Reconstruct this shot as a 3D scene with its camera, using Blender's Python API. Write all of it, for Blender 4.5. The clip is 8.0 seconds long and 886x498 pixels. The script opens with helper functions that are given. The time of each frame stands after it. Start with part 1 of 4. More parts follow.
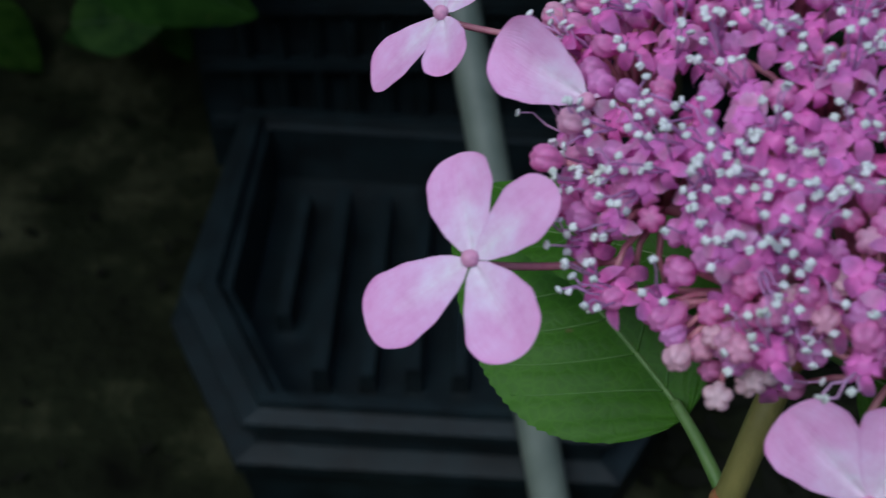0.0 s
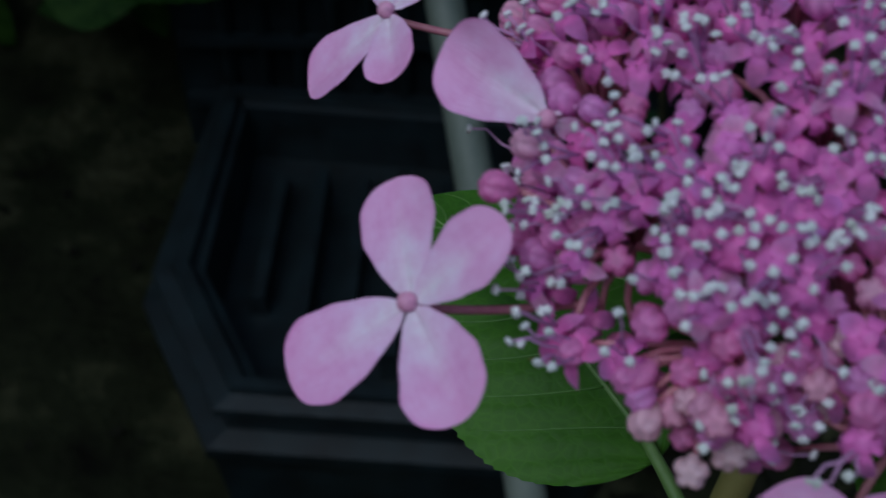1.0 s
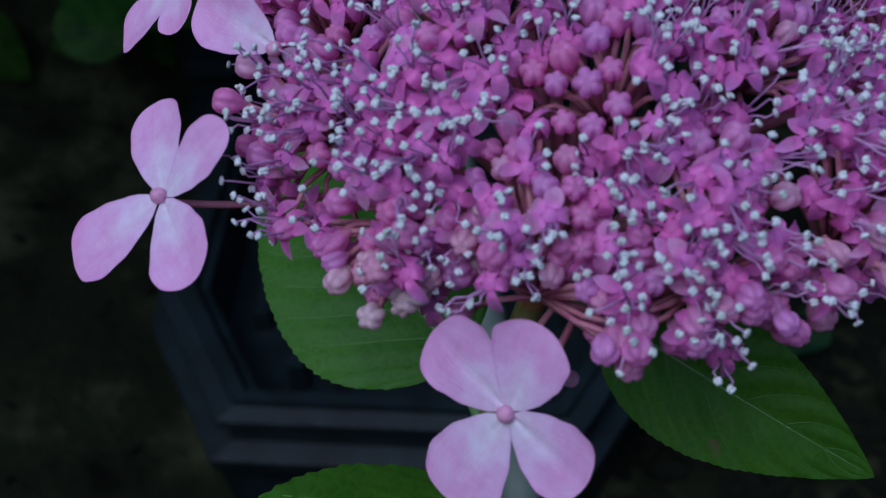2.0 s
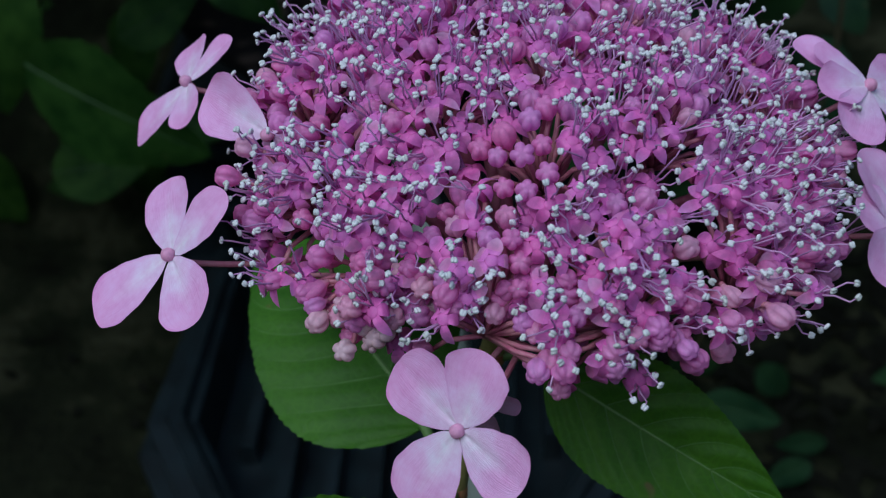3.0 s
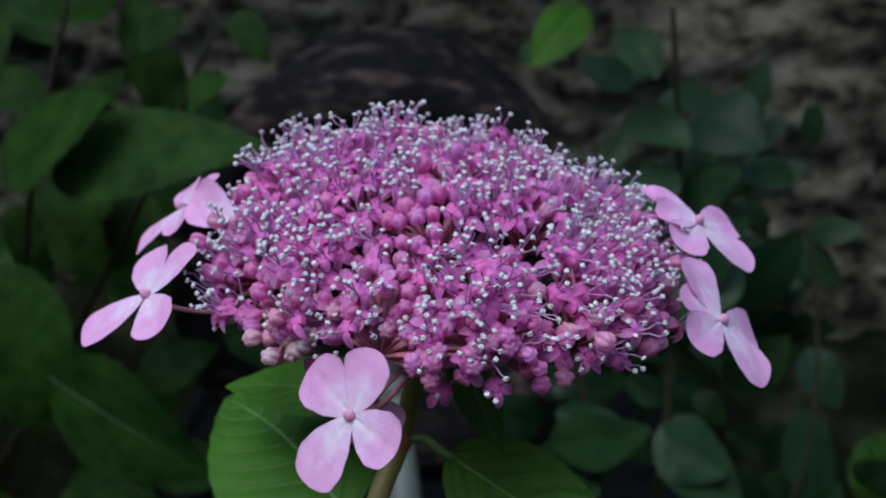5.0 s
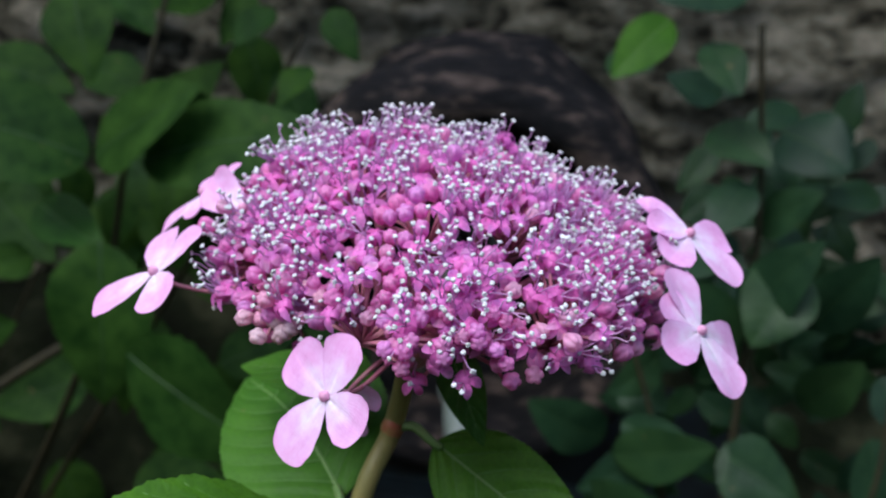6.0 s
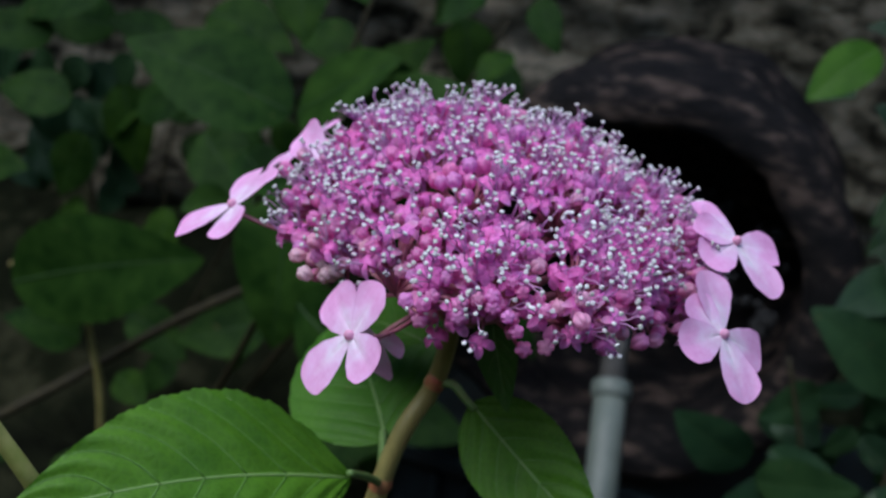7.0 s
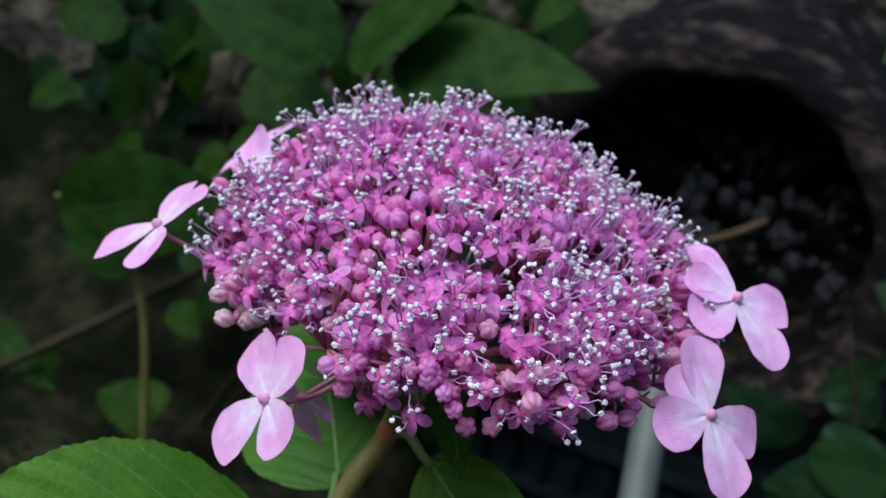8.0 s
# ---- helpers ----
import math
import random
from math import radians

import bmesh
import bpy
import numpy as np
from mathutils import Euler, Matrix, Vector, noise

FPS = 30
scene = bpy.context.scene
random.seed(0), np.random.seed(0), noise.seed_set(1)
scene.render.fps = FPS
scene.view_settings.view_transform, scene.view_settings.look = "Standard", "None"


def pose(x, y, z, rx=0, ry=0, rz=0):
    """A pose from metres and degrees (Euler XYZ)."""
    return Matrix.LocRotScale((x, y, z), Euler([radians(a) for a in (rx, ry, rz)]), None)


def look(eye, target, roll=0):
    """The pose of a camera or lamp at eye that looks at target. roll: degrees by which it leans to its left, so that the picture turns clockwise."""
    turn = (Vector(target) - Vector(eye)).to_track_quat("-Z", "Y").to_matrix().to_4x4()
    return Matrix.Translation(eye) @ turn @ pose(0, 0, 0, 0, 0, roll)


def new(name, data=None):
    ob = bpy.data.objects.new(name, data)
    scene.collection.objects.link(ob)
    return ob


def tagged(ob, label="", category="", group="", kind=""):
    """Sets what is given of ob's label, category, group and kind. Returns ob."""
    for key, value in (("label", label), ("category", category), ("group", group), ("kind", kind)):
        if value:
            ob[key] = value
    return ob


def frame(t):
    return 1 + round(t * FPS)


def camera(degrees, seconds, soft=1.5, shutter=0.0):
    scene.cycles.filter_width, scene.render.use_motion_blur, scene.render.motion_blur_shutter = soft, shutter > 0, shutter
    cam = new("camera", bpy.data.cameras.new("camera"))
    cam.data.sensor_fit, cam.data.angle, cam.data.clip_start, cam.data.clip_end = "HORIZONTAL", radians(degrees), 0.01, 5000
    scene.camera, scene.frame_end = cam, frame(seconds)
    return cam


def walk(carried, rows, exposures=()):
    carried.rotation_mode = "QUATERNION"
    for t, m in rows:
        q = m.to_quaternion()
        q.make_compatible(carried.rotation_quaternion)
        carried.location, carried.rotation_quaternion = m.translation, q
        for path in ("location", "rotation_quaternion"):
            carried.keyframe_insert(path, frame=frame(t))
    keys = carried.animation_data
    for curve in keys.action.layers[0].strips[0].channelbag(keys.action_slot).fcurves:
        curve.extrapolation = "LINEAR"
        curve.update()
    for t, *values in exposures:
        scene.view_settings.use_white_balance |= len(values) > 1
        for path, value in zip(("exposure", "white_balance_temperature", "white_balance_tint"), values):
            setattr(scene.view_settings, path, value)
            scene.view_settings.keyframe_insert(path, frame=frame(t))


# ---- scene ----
cam = camera(39.5, 8.0, soft=1.1, shutter=0.2)
SKY, SUN = 0.13, 1.5
PATH = [
    (0, (0.01856, 0.01724, 0.77227), (0.00246, 0.72582, 0.06682), -0.97),
    (0.3, (0.00748, 0.02359, 0.76445), (-0.00744, 0.73141, 0.05821), -0.29),
    (0.5, (0.01068, 0.03052, 0.76055), (0.00217, 0.73577, 0.05164), 0.24),
    (0.8, (0.01542, 0.04167, 0.76043), (0.00727, 0.74442, 0.04904), 0.61),
    (1, (0.02442, 0.04091, 0.76023), (0.02139, 0.73625, 0.04155), 0.55),
    (1.2, (0.03563, 0.03264, 0.76131), (0.03018, 0.72633, 0.04106), -0.02),
    (1.5, (0.04824, 0.02168, 0.76739), (0.03094, 0.72036, 0.05217), -1.04),
    (1.7, (0.05724, 0.01150, 0.76657), (0.03278, 0.71453, 0.05583), -1.74),
    (2, (0.06985, 0.00071, 0.77237), (0.03755, 0.71354, 0.07178), -2.78),
    (2.2, (0.07055, -0.00112, 0.77566), (0.03658, 0.71555, 0.07907), -3.10),
    (3.3, (0.07740, -0.06056, 0.78520), (0.06009, 0.77456, 0.23541), -1.80),
    (3.5, (0.07813, -0.07633, 0.77660), (0.06289, 0.78768, 0.27336), -1.80),
    (3.7, (0.07866, -0.08667, 0.76513), (0.07101, 0.80101, 0.30472), -1.56),
    (4, (0.08137, -0.09885, 0.75303), (0.08139, 0.81244, 0.34126), -0.68),
    (4.2, (0.08388, -0.11137, 0.74721), (0.07579, 0.81520, 0.37117), -0.52),
    (4.5, (0.08757, -0.11723, 0.75050), (0.07611, 0.82231, 0.40827), 0.26),
    (4.7, (0.09029, -0.12206, 0.74884), (0.07115, 0.82327, 0.42329), 0.65),
    (5.8, (0.13815, -0.14658, 0.75479), (0.02517, 0.79775, 0.44582), 2.68),
    (6, (0.13124, -0.14209, 0.75347), (0.00835, 0.79943, 0.43971), 3.06),
    (6.2, (0.13223, -0.14662, 0.75148), (-0.00518, 0.79320, 0.43866), 3.06),
    (6.5, (0.15821, -0.16380, 0.74861), (-0.03206, 0.76043, 0.41755), 4.55),
    (6.8, (0.16747, -0.15803, 0.75911), (-0.08322, 0.75679, 0.44248), 7.00),
    (7, (0.17834, -0.15285, 0.75765), (-0.10955, 0.74461, 0.42344), 8.09),
    (7.2, (0.18218, -0.14185, 0.75890), (-0.12023, 0.74619, 0.41259), 9.20),
    (7.5, (0.18798, -0.11777, 0.77543), (-0.13287, 0.75676, 0.41176), 9.65),
    (7.7, (0.18505, -0.10382, 0.76981), (-0.14037, 0.76554, 0.39791), 9.63),
    (8, (0.18476, -0.09002, 0.77138), (-0.14453, 0.76561, 0.37206), 9.23),
]
walk(cam, [(t, look(eye, target, roll)) for t, eye, target, roll in PATH],
     exposures=[(0, 0.30, 5850, 4), (0.5, -0.22, 5850, 4), (1, -0.32, 5650, 5), (1.5, -0.23, 5100, 11), (2, -0.07, 5150, 11), (3.5, 0.28, 5750, 2), (4, 0.39, 5780, 5), (4.5, 0.38, 5800, 8), (5.8, 1.20, 6050, 11), (6.5, 1.34, 6250, 9), (7, 0.84, 6050, 12), (8, 0.98, 6050, 11)])


# ---- light ----
cam.data.dof.use_dof = True
cam.data.dof.focus_distance = 0.224
cam.data.dof.aperture_fstop = 28.0

world = bpy.data.worlds.new("shade")
scene.world = world
world.use_nodes = True
wn = world.node_tree.nodes
sky = wn.new("ShaderNodeTexSky")
sky.sky_type = "NISHITA"
sky.sun_disc = False
sky.sun_elevation = radians(58)
sky.sun_rotation = radians(205)
world.node_tree.links.new(sky.outputs[0], wn["Background"].inputs[0])
wn["Background"].inputs[1].default_value = SKY
sun = new("sun", bpy.data.lights.new("sun", "SUN"))
sun.data.energy = SUN
sun.data.angle = radians(52)
sun.data.color = (1.0, 0.97, 0.94)
sun.matrix_world = look((-0.75, -0.55, 2.6), (0.09, 0.17, 0.6))


# ---- materials ----
def nodes_of(name):
    m = bpy.data.materials.new(name)
    m.use_nodes = True
    nt = m.node_tree
    return m, nt, nt.nodes, nt.links, nt.nodes["Principled BSDF"]


def ramp(nt, src, stops):
    r = nt.nodes.new("ShaderNodeValToRGB")
    while len(r.color_ramp.elements) < len(stops):
        r.color_ramp.elements.new(0.5)
    for e, (p, c) in zip(r.color_ramp.elements, stops):
        e.position, e.color = p, (*c, 1)
    nt.links.new(src, r.inputs[0])
    return r.outputs[0]


def noise_tex(nt, scale, detail=4.0, rough=0.55, kind="Object", stretch=None):
    tc = nt.nodes.new("ShaderNodeTexCoord")
    n = nt.nodes.new("ShaderNodeTexNoise")
    n.inputs["Scale"].default_value = scale
    n.inputs["Detail"].default_value = detail
    n.inputs["Roughness"].default_value = rough
    out = tc.outputs[kind]
    if stretch:
        mp = nt.nodes.new("ShaderNodeMapping")
        mp.inputs["Scale"].default_value = stretch
        nt.links.new(out, mp.inputs[0])
        out = mp.outputs[0]
    nt.links.new(out, n.inputs["Vector"])
    return n.outputs["Fac"]


def mixed(nt, a, b, fac, blend="MIX"):
    m = nt.nodes.new("ShaderNodeMix")
    m.data_type, m.blend_type = "RGBA", blend
    for sock, v in ((m.inputs[6], a), (m.inputs[7], b), (m.inputs[0], fac)):
        if hasattr(v, "links") or hasattr(v, "is_output"):
            nt.links.new(v, sock)
        elif isinstance(v, tuple):
            sock.default_value = (*v, 1)
        else:
            sock.default_value = v
    return m.outputs[2]


def bumped(nt, bsdf, height, strength, dist):
    b = nt.nodes.new("ShaderNodeBump")
    b.inputs["Strength"].default_value = strength
    b.inputs["Distance"].default_value = dist
    nt.links.new(height, b.inputs["Height"])
    nt.links.new(b.outputs[0], bsdf.inputs["Normal"])
    return b.outputs[0]


def thin(nt, bsdf, colour, amount):
    """Lets part of the light through a leaf or petal."""
    t = nt.nodes.new("ShaderNodeBsdfTranslucent")
    mx = nt.nodes.new("ShaderNodeMixShader")
    mx.inputs[0].default_value = amount
    nt.links.new(colour, t.inputs[0])
    nt.links.new(bsdf.outputs[0], mx.inputs[1])
    nt.links.new(t.outputs[0], mx.inputs[2])
    nt.links.new(mx.outputs[0], nt.nodes["Material Output"].inputs[0])


def plain(name, dark, light, scale, rough, bump=0.0, dist=0.001, metal=0.0, fine=8.0, spec=0.5, stretch=None, mid=None, span=(0.28, 0.72)):
    m, nt, _, _, b = nodes_of(name)
    n = noise_tex(nt, scale, 6.0, 0.6, stretch=stretch)
    stops = [(0.3, dark), (0.7, light)] if mid is None else [(span[0], dark), (0.5 * (span[0] + span[1]), mid), (span[1], light)]
    nt.links.new(ramp(nt, n, stops), b.inputs["Base Color"])
    b.inputs["Roughness"].default_value = rough
    b.inputs["Metallic"].default_value = metal
    b.inputs["Specular IOR Level"].default_value = spec
    if bump:
        bumped(nt, b, noise_tex(nt, scale * fine, 8.0, 0.65, stretch=stretch), bump, dist)
    return m


def random_value(nt):
    return nt.nodes.new("ShaderNodeObjectInfo").outputs["Random"]


def petal_material():
    m, nt, _, links, b = nodes_of("sepal")
    uv = nt.nodes.new("ShaderNodeUVMap")
    sep = nt.nodes.new("ShaderNodeSeparateXYZ")
    links.new(uv.outputs[0], sep.inputs[0])
    along = ramp(nt, sep.outputs[0], [(0.0, (0.88, 0.72, 0.88)), (0.3, (0.88, 0.60, 0.85)), (0.6, (0.88, 0.51, 0.80)), (1.0, (0.88, 0.45, 0.76))])
    width = nt.nodes.new("ShaderNodeMath")
    width.operation = "ABSOLUTE"
    links.new(sep.outputs[1], width.inputs[0])
    spread = nt.nodes.new("ShaderNodeMath")
    spread.operation = "MULTIPLY_ADD"
    spread.inputs[1].default_value = 0.75
    links.new(width.outputs[0], spread.inputs[0])
    links.new(sep.outputs[0], spread.inputs[2])
    streak = ramp(nt, spread.outputs[0], [(0.15, (1, 1, 1)), (0.45, (0.45, 0.45, 0.45)), (0.85, (0, 0, 0))])
    along = mixed(nt, along, (0.92, 0.86, 0.93), mixed(nt, (0.0, 0.0, 0.0), streak, 0.86))
    lines = nt.nodes.new("ShaderNodeMapping")
    lines.inputs["Scale"].default_value = (1.5, 22.0, 1.0)
    links.new(uv.outputs[0], lines.inputs[0])
    fine = nt.nodes.new("ShaderNodeTexNoise")
    fine.inputs["Scale"].default_value = 1.4
    fine.inputs["Detail"].default_value = 3.0
    links.new(lines.outputs[0], fine.inputs["Vector"])
    along = mixed(nt, along, ramp(nt, fine.outputs["Fac"], [(0.36, (0.97, 0.92, 0.96)), (0.52, (1.0, 1.0, 1.0))]), 1.0, "MULTIPLY")
    blotch = ramp(nt, noise_tex(nt, 210, 6.0, 0.65), [(0.32, (0.90, 0.76, 0.86)), (0.5, (0.97, 0.95, 0.97)), (0.68, (1.0, 1.12, 1.06))])
    base = mixed(nt, along, blotch, 1.0, "MULTIPLY")
    tint = ramp(nt, random_value(nt), [(0.0, (1.0, 0.94, 1.0)), (1.0, (0.95, 1.0, 0.98))])
    base = mixed(nt, base, tint, 1.0, "MULTIPLY")
    edge = nt.nodes.new("ShaderNodeMath")
    edge.operation = "ABSOLUTE"
    links.new(sep.outputs[1], edge.inputs[0])
    rim = ramp(nt, edge.outputs[0], [(0.86, (1, 1, 1)), (1.0, (0.92, 0.80, 0.90))])
    base = mixed(nt, base, rim, 1.0, "MULTIPLY")
    links.new(base, b.inputs["Base Color"])
    b.inputs["Roughness"].default_value = 0.62
    b.inputs["Specular IOR Level"].default_value = 0.25
    mp = nt.nodes.new("ShaderNodeMapping")
    mp.inputs["Scale"].default_value = (3.0, 16.0, 1.0)
    links.new(uv.outputs[0], mp.inputs[0])
    v = nt.nodes.new("ShaderNodeTexNoise")
    v.inputs["Scale"].default_value = 1.6
    v.inputs["Detail"].default_value = 5.0
    links.new(mp.outputs[0], v.inputs["Vector"])
    bumped(nt, b, v.outputs["Fac"], 0.30, 0.0006)
    thin(nt, b, base, 0.16)
    return m


def leaf_material(name, dark, light, blade=0.25, rough=0.58, gloss=0.14):
    m, nt, _, links, b = nodes_of(name)
    uv = nt.nodes.new("ShaderNodeUVMap")
    sep = nt.nodes.new("ShaderNodeSeparateXYZ")
    links.new(uv.outputs[0], sep.inputs[0])
    patch = ramp(nt, noise_tex(nt, 38, 5.0, 0.6), [(0.3, dark), (0.72, light)])
    mesh = nt.nodes.new("ShaderNodeTexVoronoi")
    mesh.feature = "DISTANCE_TO_EDGE"
    mesh.inputs["Scale"].default_value = 420
    tc = nt.nodes.new("ShaderNodeTexCoord")
    links.new(tc.outputs["Object"], mesh.inputs["Vector"])
    net = ramp(nt, mesh.outputs["Distance"], [(0.0, (1.12, 1.12, 1.02)), (0.16, (0.97, 0.97, 0.97))])
    base = mixed(nt, patch, net, 1.0, "MULTIPLY")
    tint = ramp(nt, random_value(nt), [(0.0, (0.72, 0.80, 0.9)), (0.5, (1.0, 1.0, 1.0)), (1.0, (1.22, 1.15, 0.8))])
    base = mixed(nt, base, tint, 1.0, "MULTIPLY")
    spots = ramp(nt, noise_tex(nt, 95, 2.0, 0.4), [(0.74, (0, 0, 0)), (0.79, (1, 1, 1))])
    base = mixed(nt, base, (0.16, 0.13, 0.05), spots)
    links.new(base, b.inputs["Base Color"])
    b.inputs["Roughness"].default_value = rough
    b.inputs["Specular IOR Level"].default_value = gloss
    bumped(nt, b, mesh.outputs["Distance"], 0.3, 0.0007)
    thin(nt, b, base, blade)
    return m


def bloom_material(name, stops, rough=0.5, through_it=0.2, heart=None, foot=None, gloss=0.4):
    """Colour by flower; heart: (colour, reach) round its middle, foot: (colour, height) of its lower part, both fading out."""
    m, nt, _, links, b = nodes_of(name)
    base = ramp(nt, random_value(nt), stops)
    if heart or foot:
        tc = nt.nodes.new("ShaderNodeTexCoord")
        sep = nt.nodes.new("ShaderNodeSeparateXYZ")
        links.new(tc.outputs["Object"], sep.inputs[0])
    if heart:
        far = nt.nodes.new("ShaderNodeVectorMath")
        far.operation = "LENGTH"
        links.new(tc.outputs["Object"], far.inputs[0])
        near = nt.nodes.new("ShaderNodeMapRange")
        near.inputs["From Min"].default_value, near.inputs["From Max"].default_value = heart[1], 0.0
        links.new(far.outputs["Value"], near.inputs["Value"])
        base = mixed(nt, base, heart[0], near.outputs["Result"])
    if foot:
        low = nt.nodes.new("ShaderNodeMapRange")
        low.inputs["From Min"].default_value, low.inputs["From Max"].default_value = foot[1] + 0.0014, foot[1]
        links.new(sep.outputs["Z"], low.inputs["Value"])
        base = mixed(nt, base, foot[0], low.outputs["Result"])
    grain = ramp(nt, noise_tex(nt, 700, 3.0), [(0.3, (0.80, 0.78, 0.82)), (0.7, (1.08, 1.08, 1.08))])
    base = mixed(nt, base, grain, 1.0, "MULTIPLY")
    links.new(base, b.inputs["Base Color"])
    b.inputs["Roughness"].default_value = rough
    b.inputs["Specular IOR Level"].default_value = gloss
    thin(nt, b, base, through_it)
    return m


SEPAL = petal_material()
BUD = bloom_material("flower_bud", [(0.0, (0.96, 0.35, 0.68)), (0.35, (0.95, 0.37, 0.75)), (0.7, (0.91, 0.43, 0.84)), (0.9, (0.96, 0.42, 0.71)), (1.0, (0.95, 0.60, 0.77))], 0.34, 0.50, foot=((0.88, 0.46, 0.58), -0.0028))
PALE_BUD = bloom_material("pale_flower_bud", [(0.0, (0.94, 0.46, 0.66)), (0.5, (0.94, 0.62, 0.72)), (1.0, (0.93, 0.78, 0.77))], 0.40, 0.42, foot=((0.86, 0.74, 0.66), -0.0022))
CENTRE = bloom_material("floret_centre", [(0.0, (0.82, 0.38, 0.56)), (1.0, (0.78, 0.42, 0.62))])
PETAL = bloom_material("small_petal", [(0.0, (0.92, 0.30, 0.72)), (0.35, (0.82, 0.38, 0.88)), (0.7, (0.93, 0.46, 0.85)), (1.0, (0.95, 0.68, 0.92))], 0.55, 0.50, heart=((0.86, 0.10, 0.50), 0.0046))
CUP = bloom_material("flower_cup", [(0.0, (0.80, 0.17, 0.53)), (1.0, (0.75, 0.21, 0.61))])
FILAMENT = bloom_material("filament", [(0.0, (0.66, 0.36, 0.68)), (1.0, (0.82, 0.52, 0.78))], 0.5, 0.35)
ANTHER = bloom_material("anther", [(0.0, (0.74, 0.80, 0.78)), (0.6, (0.90, 0.92, 0.92)), (1.0, (0.70, 0.76, 0.68))], 0.6, 0.15)
BRANCH = plain("flower_branch", (0.40, 0.10, 0.18), (0.52, 0.26, 0.28), 300, 0.5)
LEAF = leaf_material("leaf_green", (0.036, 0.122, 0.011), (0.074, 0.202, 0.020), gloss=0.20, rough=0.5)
# hydrangea green again, darkened to hold the shade on the bush behind
SHADED_LEAF = leaf_material("shaded_leaf_green", (0.010, 0.042, 0.005), (0.047, 0.116, 0.017), 0.2, 0.62)
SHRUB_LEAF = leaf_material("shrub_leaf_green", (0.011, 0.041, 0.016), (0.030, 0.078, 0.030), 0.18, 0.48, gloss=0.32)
SIDE_VEIN = plain("side_vein", (0.052, 0.152, 0.017), (0.086, 0.214, 0.029), 200, 0.55)
# vein green darkened to go with the shaded leaves
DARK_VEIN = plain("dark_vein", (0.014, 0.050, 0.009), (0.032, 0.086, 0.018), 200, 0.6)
VEIN = plain("leaf_vein", (0.11, 0.225, 0.052), (0.17, 0.295, 0.085), 200, 0.5)
STEM = plain("green_stem", (0.21, 0.19, 0.05), (0.40, 0.34, 0.11), 140, 0.45, 0.4, 0.0004, mid=(0.27, 0.25, 0.08), stretch=(1, 1, 0.25))
NODE = plain("red_node", (0.38, 0.08, 0.05), (0.45, 0.33, 0.11), 260, 0.5, mid=(0.42, 0.18, 0.08))
YOUNG = plain("young_stem", (0.34, 0.40, 0.09), (0.52, 0.53, 0.17), 160, 0.5, 0.4, 0.0004)
WOOD = plain("brown_twig", (0.020, 0.018, 0.006), (0.046, 0.040, 0.012), 80, 0.7, 0.5, 0.001)
SOIL = plain("soil", (0.004, 0.0044, 0.0026), (0.094, 0.098, 0.052), 7, 0.95, 1.0, 0.02, mid=(0.019, 0.024, 0.011), spec=0.1)
# dead-leaf browns taken down to near-black, with ground shade in the colour
SHADED_LITTER = bloom_material("leaf_litter", [(0.0, (0.006, 0.007, 0.005)), (0.6, (0.010, 0.011, 0.007)), (0.9, (0.020, 0.018, 0.011)), (1.0, (0.008, 0.018, 0.006))], 0.95, 0.05, gloss=0.08)
ROCK = plain("rough_rock", (0.045, 0.042, 0.027), (0.66, 0.60, 0.44), 16, 0.92, 1.0, 0.05, mid=(0.330, 0.304, 0.208), fine=5, spec=0.2, stretch=(0.8, 1, 1.5), span=(0.38, 0.64))
PLASTIC = plain("black_plastic", (0.0028, 0.0050, 0.0060), (0.0095, 0.019, 0.023), 22, 0.42, 0.5, 0.002, fine=6, spec=0.45)
MUDDY = plain("muddy_black_plastic", (0.008, 0.008, 0.009), (0.185, 0.135, 0.105), 26, 0.75, 1.0, 0.010, mid=(0.023, 0.0205, 0.0195), fine=4, spec=0.3, span=(0.37, 0.66), stretch=(0.6, 1, 1.6))
TWIG = plain("pale_twig", (0.11, 0.075, 0.030), (0.25, 0.175, 0.08), 60, 0.7, 0.5, 0.001)
CANE = plain("grey_cane", (0.105, 0.136, 0.114), (0.178, 0.214, 0.182), 30, 0.5, 0.3, 0.0006, stretch=(1, 1, 0.3))
CANE_DARK = plain("dark_cane", (0.07, 0.07, 0.065), (0.15, 0.145, 0.13), 30, 0.55, 0.3, 0.0006)
STONE = bloom_material("pebble", [(0.0, (0.025, 0.027, 0.027)), (0.6, (0.07, 0.073, 0.070)), (1.0, (0.24, 0.24, 0.22))], 0.85, 0.0)

# ---- small helpers ----
PLACE = {}


def thing(name, base, label, category, group="", kind=""):
    ob = new(name)
    ob.empty_display_size = 0.02
    ob.matrix_basis = Matrix.Translation(base)
    PLACE[ob] = ob.matrix_basis.copy()
    return tagged(ob, label, category, group, kind)


def put(name, mesh, parent, m=None, label=""):
    """Links a mesh under a thing or part, at the world pose m."""
    ob = new(name, mesh)
    m = m or Matrix()
    if parent:
        ob.parent = parent
        ob.matrix_parent_inverse = PLACE[parent].inverted()
    ob.matrix_basis = m
    PLACE[ob] = m.copy()
    if label:
        tagged(ob, label)
    return ob


def mesh_of(name, bm, *materials, smooth=True):
    me = bpy.data.meshes.new(name)
    bmesh.ops.recalc_face_normals(bm, faces=bm.faces)
    if smooth:
        for f in bm.faces:
            f.smooth = True
    bm.to_mesh(me)
    bm.free()
    for m in materials:
        me.materials.append(m)
    return me


def part(name, bm, material, parent, label="", smooth=True):
    return put(name, mesh_of(name, bm, material, smooth=smooth), parent, None, label)


